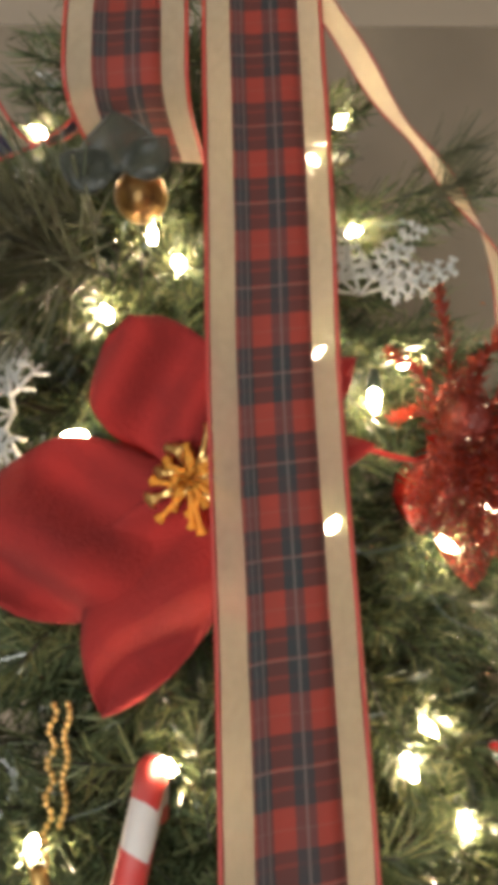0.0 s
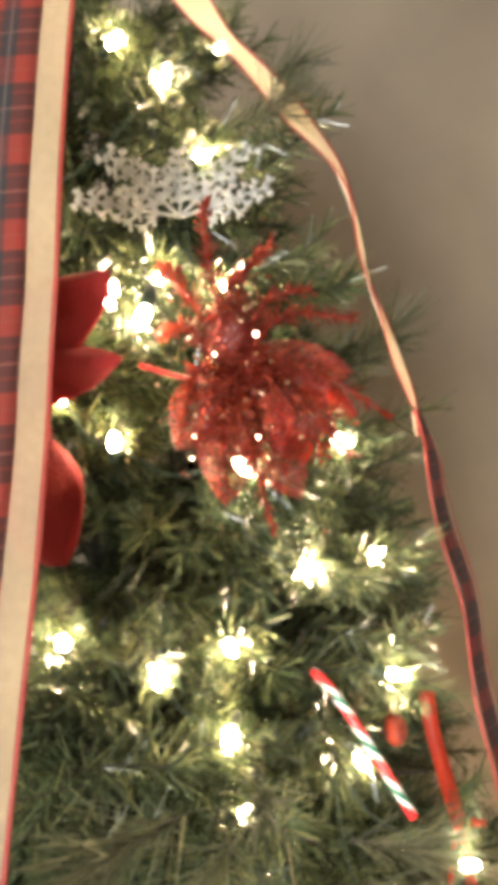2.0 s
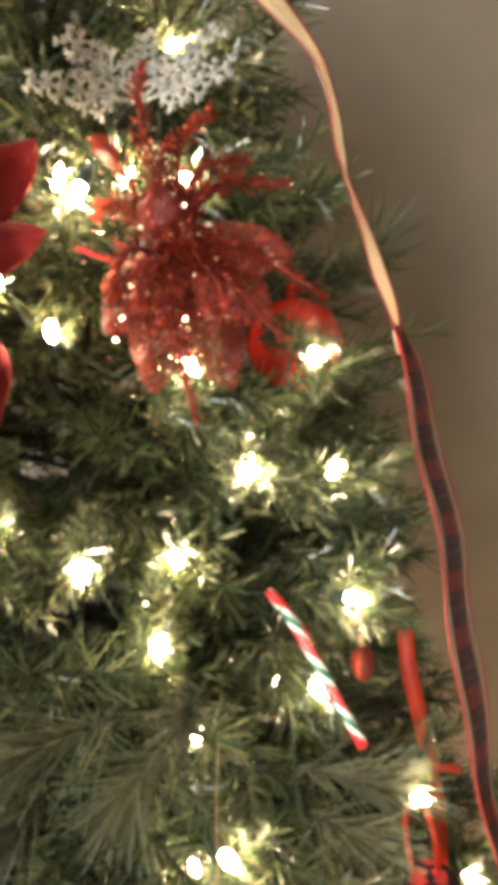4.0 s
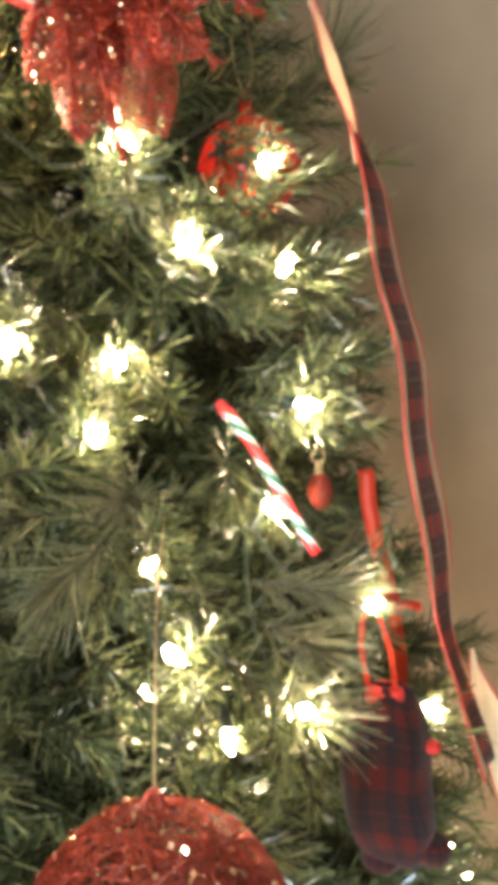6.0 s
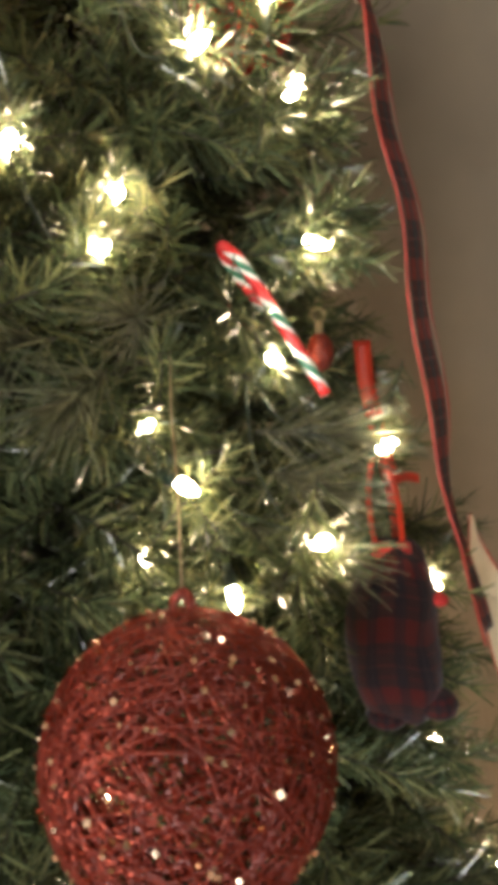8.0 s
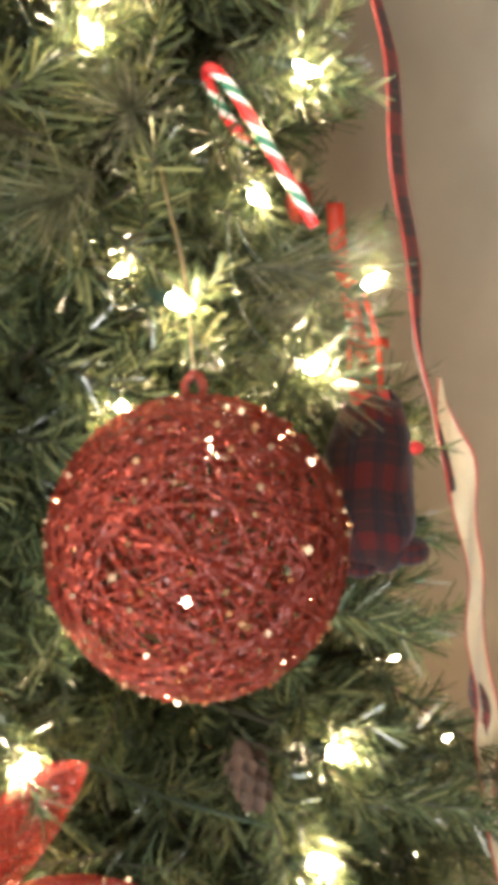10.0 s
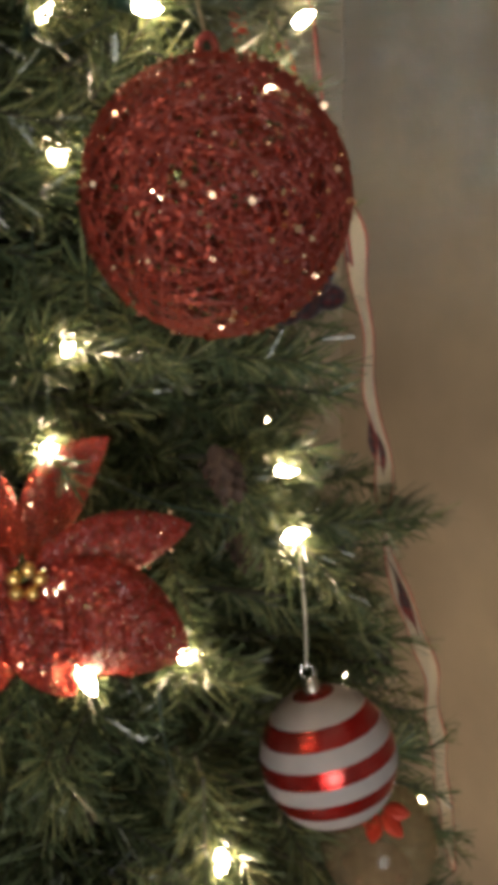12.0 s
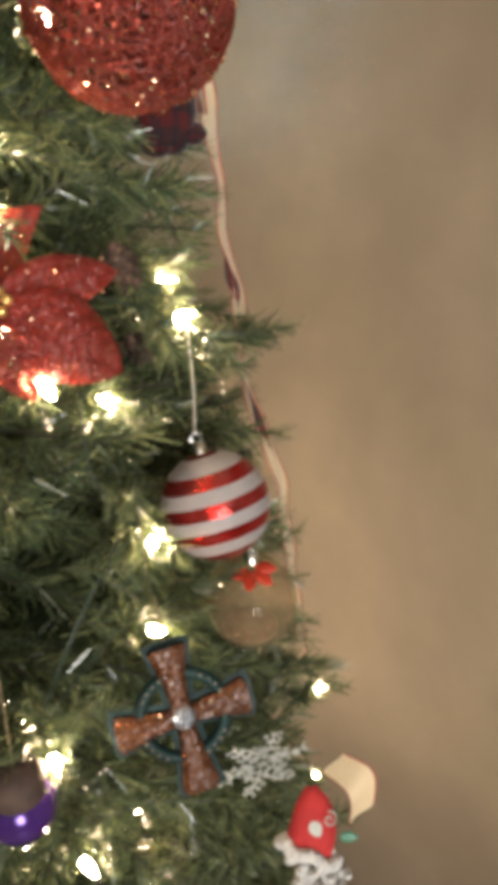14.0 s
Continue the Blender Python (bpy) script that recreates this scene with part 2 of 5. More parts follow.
NAVY = paint("navy_satin", (0.015, 0.018, 0.05), (0.03, 0.03, 0.09), 0.35, 20.0)
REDGLITTER = glitter_material("red_glitter", (0.19, 0.032, 0.022), (0.42, 0.080, 0.050), 1100.0, 0.4, 0.0, 0.35)
PICKGLITTER = glitter_material("orange_red_glitter", (0.15, 0.018, 0.011), (0.40, 0.062, 0.028), 900.0, 0.45, 0.0, 0.25)
SHEERGLITTER = glitter_material("sheer_red_glitter", (0.22, 0.018, 0.013), (0.48, 0.075, 0.042), 1700.0, 0.36, 0.30)
NETGLITTER = glitter_material("red_glitter_net", (0.20, 0.016, 0.011), (0.5, 0.075, 0.04), 1500.0, 0.45, 0.55)
BALLNET = glitter_material("red_ball_net", (0.17, 0.028, 0.020), (0.40, 0.075, 0.048), 700.0, 0.45, 0.60)
FLAKE = paint("bright_glitter_flake", (0.90, 0.42, 0.22), (0.98, 0.78, 0.6), 0.2, 200.0, 400.0, 0.1, 1.0)
FLOCK = paint("white_flock", (0.27, 0.275, 0.25), (0.45, 0.45, 0.41), 0.95, 60.0, 500.0, 0.7)
GOLD = paint("gold_metal", (0.65, 0.42, 0.14), (0.8, 0.55, 0.22), 0.28, 30.0, 300.0, 0.2, 0.9)
ANTIQUE = paint("antique_gold", (0.12, 0.07, 0.03), (0.42, 0.25, 0.08), 0.3, 90.0, 300.0, 0.3, 0.85)
GOLDCORD = paint("gold_cord", (0.17, 0.125, 0.06), (0.25, 0.19, 0.10), 0.5, 300.0, 900.0, 0.6, 0.3)
SILVER = paint("silver_metal", (0.7, 0.7, 0.68), (0.85, 0.85, 0.82), 0.22, 30.0, 300.0, 0.1, 1.0)
THREAD = paint("silver_thread", (0.6, 0.55, 0.46), (0.8, 0.74, 0.62), 0.4, 300.0, 900.0, 0.4, 0.4)
REDSATIN = paint("red_satin", (0.55, 0.045, 0.02), (0.68, 0.07, 0.03), 0.42, 30.0, 700.0, 0.2)
_n, _l = REDSATIN.node_tree.nodes, REDSATIN.node_tree.links
_lit, _mix, _b = _n.new("ShaderNodeBsdfTranslucent"), _n.new("ShaderNodeMixShader"), _n["Principled BSDF"]
_l.new(_b.inputs["Base Color"].links[0].from_socket, _lit.inputs[0])
_mix.inputs[0].default_value = 0.5
_l.new(_b.outputs[0], _mix.inputs[1])
_l.new(_lit.outputs[0], _mix.inputs[2])
_l.new(_mix.outputs[0], _n["Material Output"].inputs[0])
REDENAMEL = paint("red_enamel", (0.5, 0.02, 0.015), (0.62, 0.035, 0.02), 0.2, 40.0, 200.0, 0.05, 0.25, 0.0, 0.6)
BLACK = paint("slot_shade_black", (0.008, 0.008, 0.008), (0.012, 0.012, 0.012), 0.9)
DARKPLAID = plaid_material("dark_tartan_cloth", (0.050, 0.005, 0.005), (0.004, 0.005, 0.009), (0.03, 0.02, 0.018), (0.005, 0.008, 0.009), "UV", (5.0, 4.0), 0.05)
DARKPLAID.node_tree.nodes["Principled BSDF"].inputs["Specular IOR Level"].default_value = 0.08
CANDY = striped_material("candy_twist", 0.030, [(0.0, (0.62, 0.03, 0.03)), (0.32, (0.8, 0.78, 0.74)), (0.5, (0.02, 0.16, 0.09)), (0.72, (0.8, 0.78, 0.74)), (0.85, (0.62, 0.03, 0.03))], 1, 0.03)
CANDYBIG = striped_material("candy_stripe", 0.036, [(0.0, (0.40, 0.025, 0.022)), (0.5, (0.46, 0.44, 0.42)), (0.99, (0.40, 0.025, 0.022))], 1, 0.012, 0.5)
BALLSTRIPE = striped_material("ball_stripe", 0.0187, [(0.0, (0.33, 0.014, 0.011)), (0.5, (0.215, 0.195, 0.19))], 2, 0.0, 0.16, 0.8, "Object", 0.5)
GAUZE = sheer_material("green_gauze", (0.055, 0.065, 0.05), 0.35)
CLEAR, _n, _l, _b = material("clear_glass")
_clear, _gloss, _mix, _fres = (_n.new("ShaderNodeBsdfTransparent"), _n.new("ShaderNodeBsdfGlossy"), _n.new("ShaderNodeMixShader"), _n.new("ShaderNodeFresnel"))
_clear.inputs[0].default_value = (0.96, 0.92, 0.84, 1)
_gloss.inputs["Roughness"].default_value, _fres.inputs[0].default_value = 0.03, 1.45
_l.new(_fres.outputs[0], _mix.inputs[0])
_l.new(_clear.outputs[0], _mix.inputs[1])
_l.new(_gloss.outputs[0], _mix.inputs[2])
_l.new(_mix.outputs[0], _n["Material Output"].inputs[0])
# clear glass; a beige film in the colour stands for reflected warm light
FILM_GLASS, _n, _l, _b = material("warm_film_glass")
_b.inputs["Base Color"].default_value, _b.inputs["Roughness"].default_value = (0.42, 0.31, 0.19, 1), 0.06
_clear, _lit, _m1, _m2 = (_n.new("ShaderNodeBsdfTransparent"), _n.new("ShaderNodeBsdfTranslucent"), _n.new("ShaderNodeMixShader"), _n.new("ShaderNodeMixShader"))
_clear.inputs[0].default_value, _lit.inputs[0].default_value = (0.97, 0.92, 0.82, 1), (0.6, 0.48, 0.33, 1)
_m1.inputs[0].default_value = 0.5
_l.new(_b.outputs[0], _m1.inputs[1])
_l.new(_lit.outputs[0], _m1.inputs[2])
_film = ramp(_n, _l, noise_tex(_n, _l, 45.0), [(0.35, 0.60), (0.7, 0.74)])
_l.new(_film, _m2.inputs[0])
_l.new(_m1.outputs[0], _m2.inputs[1])
_l.new(_clear.outputs[0], _m2.inputs[2])
_l.new(_m2.outputs[0], _n["Material Output"].inputs[0])
SHELL = paint("brown_shell", (0.20, 0.09, 0.05), (0.34, 0.19, 0.11), 0.5, 200.0)
SAND = paint("pale_sand", (0.16, 0.11, 0.065), (0.30, 0.22, 0.13), 0.95, 120.0, 900.0, 0.8)
AMBER = glitter_material("amber_enamel", (0.080, 0.028, 0.011), (0.15, 0.055, 0.020), 1500.0, 0.25)
TEAL = paint("dark_teal_enamel", (0.004, 0.012, 0.012), (0.007, 0.024, 0.022), 0.5, 50.0, 300.0, 0.2, 0.0)
TEAL.node_tree.nodes["Principled BSDF"].inputs["Specular IOR Level"].default_value = 0.15
SILVERGLIT = glitter_material("silver_glitter", (0.10, 0.11, 0.13), (0.4, 0.4, 0.42), 900.0, 0.3)
CONE = paint("pine_cone_brown", (0.022, 0.012, 0.008), (0.058, 0.031, 0.019), 0.8, 80.0)
AMBERGLASS = glass_material("amber_glass", (0.95, 0.45, 0.08), 0.15, 0.4)
PURPLE = paint("purple_lacquer", (0.035, 0.014, 0.10), (0.07, 0.026, 0.17), 0.15, 40.0, 200.0, 0.05, 0.5)
FUR = paint("white_fur", (0.36, 0.34, 0.32), (0.52, 0.50, 0.47), 1.0, 90.0, 350.0, 0.9, 0.0, 0.4)
REDFELT = paint("red_felt", (0.30, 0.012, 0.012), (0.40, 0.02, 0.018), 0.85, 40.0, 400.0, 0.4)
GREENENAMEL = paint("green_enamel", (0.01, 0.10, 0.05), (0.02, 0.16, 0.08), 0.3, 40.0)


# ---- mesh helpers ----
class Shape:
    """Gathers vertices and faces of one mesh, with texture coordinates where they are given."""

    def __init__(self):
        self.v, self.f, self.uv = [], [], []

    def grid(self, rows, closed=False, uvs=None):
        """Faces between rows of points; closed joins each row's end to its start."""
        base, n = len(self.v), len(rows[0])
        for i, row in enumerate(rows):
            for j, p in enumerate(row):
                self.v.append(tuple(p))
                self.uv.append(uvs[i][j] if uvs else (j / max(n - 1, 1), i / max(len(rows) - 1, 1)))
        for i in range(len(rows) - 1):
            for j in range(n if closed else n - 1):
                k = (j + 1) % n
                self.f.append((base + i * n + j, base + i * n + k, base + (i + 1) * n + k, base + (i + 1) * n + j))
        return self

    def tube(self, pts, radii, sides=6, caps=True):
        pts = [Vector(p) for p in pts]
        radii = [radii] * len(pts) if isinstance(radii, (int, float)) else radii
        ref, rows, uvs, run = None, [], [], 0.0
        for i, p in enumerate(pts):
            d = (pts[min(i + 1, len(pts) - 1)] - pts[max(i - 1, 0)]).normalized()
            if ref is None:
                ref = d.orthogonal().normalized()
            ref = (ref - d * ref.dot(d)).normalized()
            side = d.cross(ref)
            run += (p - pts[i - 1]).length if i else 0.0
            rows.append([p + (ref * math.cos(a) + side * math.sin(a)) * radii[i] for a in (2 * math.pi * k / sides for k in range(sides))])
            uvs.append([(k / sides, run) for k in range(sides)])
        base = len(self.v)
        self.grid(rows, True, uvs)
        if caps:
            self.f.append(tuple(base + k for k in reversed(range(sides))))
            self.f.append(tuple(base + (len(pts) - 1) * sides + k for k in range(sides)))
        return self

    def lathe(self, profile, seg=24, m=None):
        rows = [[Vector((r * math.cos(a), r * math.sin(a), z)) for a in (2 * math.pi * k / seg for k in range(seg))] for r, z in profile]
        if m is not None:
            rows = [[m @ p for p in row] for row in rows]
        return self.grid(rows, True)

    def ball(self, centre, radius, seg=16, rings=10, squash=1.0):
        c = Vector(centre)
        prof = [(max(radius * math.sin(math.pi * i / rings), 1e-5), -radius * squash * math.cos(math.pi * i / rings)) for i in range(rings + 1)]
        return self.lathe(prof, seg, Matrix.Translation(c))

    def box(self, lo, hi, m=None):
        base = len(self.v)
        pts = [Vector((x, y, z)) for x in (lo[0], hi[0]) for y in (lo[1], hi[1]) for z in (lo[2], hi[2])]
        self.v += [tuple(m @ p if m is not None else p) for p in pts]
        self.uv += [(0.0, 0.0)] * 8
        self.f += [tuple(base + k for k in q) for q in ((0, 1, 3, 2), (4, 6, 7, 5), (0, 4, 5, 1), (2, 3, 7, 6), (0, 2, 6, 4), (1, 5, 7, 3))]
        return self

    def mesh(self, name, mat, smooth=True):
        me = bpy.data.meshes.new(name)
        me.from_pydata(self.v, [], self.f)
        layer = me.uv_layers.new(name="UVMap")
        idx = np.empty(len(me.loops), dtype=np.int32)
        me.loops.foreach_get("vertex_index", idx)
        layer.data.foreach_set("uv", np.array(self.uv, dtype=np.float32)[idx].ravel())
        me.materials.append(mat)
        me.polygons.foreach_set("use_smooth", [smooth] * len(me.polygons))
        me.update()
        return me


def quad_mesh(name, quads, mats, index=None):
    """One mesh of loose quads, an array (n, 4, 3)."""
    n = len(quads)
    me = bpy.data.meshes.new(name)
    me.vertices.add(4 * n)
    me.vertices.foreach_set("co", np.ascontiguousarray(quads, dtype=np.float32).ravel())
    me.loops.add(4 * n)
    me.loops.foreach_set("vertex_index", np.arange(4 * n, dtype=np.int32))
    me.polygons.add(n)
    me.polygons.foreach_set("loop_start", np.arange(0, 4 * n, 4, dtype=np.int32))
    for m in mats:
        me.materials.append(m)
    if index is not None:
        me.polygons.foreach_set("material_index", np.asarray(index, dtype=np.int32))
    me.update(calc_edges=True)
    return me


def thing(name, m, label, category, group="", kind=""):
    ob = new(name)
    ob.empty_display_size = 0.02
    ob.matrix_world = m if isinstance(m, Matrix) else Matrix.Translation(m)
    return tagged(ob, label, category, group, kind)


def part(name, me, parent, label=""):
    """A mesh under a thing or a part, in the thing's own frame."""
    ob = new(name, me)
    ob.parent = parent
    return tagged(ob, label)


def spline(pts, steps=8):
    """A smooth line through the points."""
    p = [Vector(q) for q in pts]
    p = [2 * p[0] - p[1]] + p + [2 * p[-1] - p[-2]]
    out = []
    for i in range(1, len(p) - 2):
        for k in range(steps):
            t = k / steps
            a, b, c, d = p[i - 1], p[i], p[i + 1], p[i + 2]
            out.append(0.5 * (2 * b + (c - a) * t + (2 * a - 5 * b + 4 * c - d) * t * t + (3 * b - a - 3 * c + d) * t ** 3))
    return out + [p[-2]]


# ---- room ----
def wall_piece(name, lo, hi, mat, label, category="wall"):
    ob = new(name, Shape().box(lo, hi).mesh(name, mat, False))
    ob.matrix_world = ROOM
    return tagged(ob, label, category, "", "structure")


T = 0.12
wall_piece("floor", (-T, -T, FLOOR_Z - 0.1), (ROOM_X + T, ROOM_Y + T, FLOOR_Z), FLOORWOOD, "brown wooden floor under the decorated tree", "floor")
wall_piece("ceiling", (-T, -T, ROOM_Z), (ROOM_X + T, ROOM_Y + T, ROOM_Z + 0.1), CEILPAINT, "plain pale ceiling above the tree", "ceiling")
wall_piece("wall_north", (0, -T, FLOOR_Z), (ROOM_X, 0, ROOM_Z), WALLPAINT, "taupe painted wall behind the christmas tree")
wall_piece("wall_east", (-T, -T, FLOOR_Z), (0, ROOM_Y, ROOM_Z), WALLPAINT, "taupe painted side wall lit warm by the tree")
wall_piece("wall_west", (ROOM_X, -T, FLOOR_Z), (ROOM_X + T, ROOM_Y, ROOM_Z), WALLPAINT, "taupe painted far wall of the room")
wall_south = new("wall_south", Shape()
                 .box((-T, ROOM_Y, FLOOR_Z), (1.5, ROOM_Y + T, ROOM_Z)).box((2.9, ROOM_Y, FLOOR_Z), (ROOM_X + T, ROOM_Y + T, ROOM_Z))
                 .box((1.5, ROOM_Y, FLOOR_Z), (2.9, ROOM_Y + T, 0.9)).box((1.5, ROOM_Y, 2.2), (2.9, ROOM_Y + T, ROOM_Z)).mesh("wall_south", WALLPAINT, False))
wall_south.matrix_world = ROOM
tagged(wall_south, "unseen taupe painted wall with an added window opening", "wall", "", "structure")
# unseen window, added to house the fill lamp
window = thing("added_window_1", ROOM @ pose(2.2, ROOM_Y + 0.05, 1.55), "added white framed window behind the viewer, opening for the fill lamp", "window", "", "structure")
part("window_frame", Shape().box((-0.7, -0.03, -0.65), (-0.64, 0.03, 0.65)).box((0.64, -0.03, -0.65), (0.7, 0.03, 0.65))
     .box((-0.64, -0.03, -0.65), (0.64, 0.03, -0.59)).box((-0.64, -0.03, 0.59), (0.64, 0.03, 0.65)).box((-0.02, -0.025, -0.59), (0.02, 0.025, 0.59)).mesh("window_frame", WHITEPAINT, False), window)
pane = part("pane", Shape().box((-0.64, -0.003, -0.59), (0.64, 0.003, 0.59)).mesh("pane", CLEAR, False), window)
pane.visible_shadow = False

# ---- christmas tree ----
AXIS = (-0.05, 0.65)
PROFILE_Z = [0.15, 0.35, 0.75, 1.09, 1.20, 1.40, 1.55, 1.70, 1.80, 1.87, 1.96, 2.06, 2.20, 2.32, 2.40]
PROFILE_R = [0.55, 0.54, 0.49, 0.44, 0.41, 0.355, 0.325, 0.30, 0.285, 0.27, 0.235, 0.19, 0.11, 0.035, 0.0]


def tree_radius(z):
    return float(np.interp(z, PROFILE_Z, PROFILE_R))


def needle_quads(rng, length, count, needle, width, spread=(28, 62), droop=0.0):
    """A twig along z: a thin stem and flat tapered needles set round it, leaning forwards. Returns quads and their material numbers."""
    quads, index = [], []
    r0, segs = 0.0011, 4
    bend = rng.normal(0, 0.08, 2)

    def stem(s):
        return np.array((bend[0] * s * s / length, bend[1] * s * s / length, s))
    for i in range(segs):
        a, b = stem(length * 0.92 * i / segs), stem(length * 0.92 * (i + 1) / segs)
        for k in range(3):
            c0, c1 = 2 * math.pi * k / 3, 2 * math.pi * (k + 1) / 3
            d0, d1 = np.array((math.cos(c0), math.sin(c0), 0)) * r0, np.array((math.cos(c1), math.sin(c1), 0)) * r0
            quads.append((a + d0, a + d1, b + d1, b + d0))
            index.append(1)
    for i in range(count):
        s = length * (0.04 + 0.94 * (i + rng.random()) / count)
        turn = i * 2.39996 + rng.normal(0, 0.35)
        lean = math.radians(rng.uniform(*spread)) * (1.0 if s < 0.85 * length else 0.55)
        n = needle * rng.uniform(0.72, 1.15) * (1.0 if s < 0.8 * length else 0.8)
        out = np.array((math.cos(turn), math.sin(turn), 0.0))
        d = out * math.sin(lean) + np.array((0, 0, math.cos(lean)))
        flat = rng.uniform(0, math.pi)
        side = np.cross(d, out)
        side /= np.linalg.norm(side)
        up = np.cross(side, d)
        w = (side * math.cos(flat) + up * math.sin(flat)) * width * rng.uniform(0.8, 1.2) / 2
        root = stem(s)
        tip = root + d * n + rng.normal(0, 0.05, 3) * n
        quads.append((root - w * 0.7, root + w * 0.7, tip + w * 0.38, tip - w * 0.38))
        index.append(0)
    return np.array(quads), np.array(index)


rng = np.random.default_rng(11)
TWIGS = [needle_quads(rng, rng.uniform(0.075, 0.12), 92, 0.028, 0.0022) for _ in range(10)]
PINES = [needle_quads(rng, rng.uniform(0.05, 0.07), 130, 0.06, 0.0019, (12, 58)) for _ in range(3)]
TWIG_MESH = [quad_mesh("twig", q, [NEEDLE, STEM], i) for q, i in TWIGS]
PINE_MESH = [quad_mesh("pine_tuft", q, [PINE, STEM], i) for q, i in PINES]


def aim(root, direction, spin, size=1.0):
    """A pose whose z axis runs along direction."""
    return Matrix.Translation(root) @ Vector(direction).to_track_quat("Z", "Y").to_matrix().to_4x4() @ Matrix.Rotation(spin, 4, "Z") @ Matrix.Scale(size, 4)


# where ornaments hang, centre and radius: branches are parted round them
HUNG = [((0.170, 0.327, 1.455), 0.055), ((0.222, 0.361, 1.147), 0.046), ((0.271, 0.413, 1.012), 0.056), ((0.150, 0.245, 1.085), 0.042),
        ((0.150, 0.590, 1.785), 0.034), ((0.245, 0.500, 1.425), 0.034), ((0.02, 0.35, 1.82), 0.085), ((0.105, 0.280, 1.33), 0.055),
        ((0.14, 0.40, 1.83), 0.045), ((0.115, 0.45, 1.92), 0.045), ((0.185, 0.475, 1.60), 0.03), ((0.225, 0.56, 1.53), 0.03),
        ((0.235, 0.29, 0.955), 0.05), ((-0.015, 0.31, 1.70), 0.035), ((0.005, 0.36, 1.99), 0.03), ((0.145, 0.40, 1.58), 0.012), ((0.226, 0.630, 1.53), 0.032), ((0.192, 0.47, 1.59), 0.022), ]
# ornaments on the flank, free towards the room
FREE = [((0.215, 0.602, 1.575), 0.016), ((0.217, 0.602, 1.548), 0.016), ((0.222, 0.594, 1.515), 0.016), ((0.271, 0.413, 1.012), 0.038), ((0.222, 0.361, 1.147), 0.036),
        ((0.298, 0.585, 1.40), 0.018), ((0.304, 0.585, 1.35), 0.018), ((0.308, 0.575, 1.30), 0.018), ((0.309, 0.560, 1.26), 0.018), ((0.330, 0.555, 1.12), 0.018), ((0.346, 0.550, 1.085), 0.018),
        ((0.358, 0.550, 1.04), 0.018), ((0.366, 0.550, 0.99), 0.018), ((0.374, 0.550, 0.94), 0.018), ((0.184, 0.505, 1.95), 0.016), ((0.200, 0.540, 1.88), 0.014), ((0.214, 0.550, 1.826), 0.016)]


def parted(p):
    """Whether a twig's point p would hang in front of an ornament."""
    for c, r in HUNG:
        out = Vector((c[0] - AXIS[0], c[1] - AXIS[1], 0)).normalized()
        v = Vector(p) - Vector(c)
        along = v.dot(out)
        if along > -0.6 * r and (v - out * along).length < r * 0.95:
            return True
    for c, r in FREE:
        v = Vector(p) - Vector(c)
        if -0.2 < v.y < 0.4 * r and math.hypot(v.x, v.z) < r:
            return True
    return False


TIPS = [(0.230, 0.613, 1.660), (0.227, 0.620, 1.561), (0.277, 0.559, 1.375), (0.196, 0.625, 1.839), (0.214, 0.616, 1.723), (0.188, 0.513, 1.978), (0.197, 0.566, 1.879), (0.313, 0.478, 1.228), (0.291, 0.448, 1.154), (0.248, 0.491, 1.349), (0.382, 0.461, 0.857)]
placed, boughs, near_boughs = [], Shape(), []
z = 0.22
while z < 2.34:
    r = tree_radius(z)
    n = max(5, int(2 * math.pi * r / 0.09))
    start = rng.uniform(0, 6.28)
    for k in range(n):
        a = start + 2 * math.pi * k / n + rng.normal(0, 0.12)
        seen = math.cos(a - math.radians(-50)) > -0.25
        reach = max(r * rng.uniform(0.84, 1.02) - 0.065, 0.02)
        zz = z + rng.uniform(-0.03, 0.03)
        d = Vector((math.cos(a), math.sin(a), 0))
        root = Vector((AXIS[0], AXIS[1], zz - 0.28 * reach))
        tip = Vector((AXIS[0], AXIS[1], zz)) + d * reach
        if seen or k % 2:
            close = len(near_boughs) < 290 and 0.85 < z < 2.15 and math.cos(a - math.radians(-50)) > 0.2
            one = Shape() if close else boughs
            one.tube([root, root.lerp(tip, 0.5) + Vector((0, 0, 0.01)), tip], [0.0035, 0.0026, 0.0014], 4, False)
            if close:
                near_boughs.append(one)
        side = d.cross(Vector((0, 0, 1)))
        s, flip = 0.25, 1
        step = (0.021 if seen else 0.05) / max(reach, 0.03)
        while s <= 1.0:
            p = root.lerp(tip, s) + Vector((0, 0, 0.01 * math.sin(math.pi * s)))
            flip = -flip
            w = rng.uniform(0.35, 1.0) * flip if s < 0.97 else rng.uniform(-0.2, 0.2)
            direction = (d * rng.uniform(0.6, 1.1) + side * w + Vector((0, 0, rng.uniform(-0.45, 0.5)))).normalized()
            size = rng.uniform(0.75, 1.1)
            end = p + direction * 0.11 * size
            if math.hypot(end.x - AXIS[0], end.y - AXIS[1]) > tree_radius(end.z) * 0.99 and rng.random() < 0.9:
                s += step
                continue
            if not parted(p + direction * 0.09 * size) and not parted(p + direction * 0.05 * size):
                placed.append((aim(p, direction, rng.uniform(0, 6.28), size), int(rng.integers(0, len(TWIGS))), a, zz, s))
            s += step
    z += 0.055

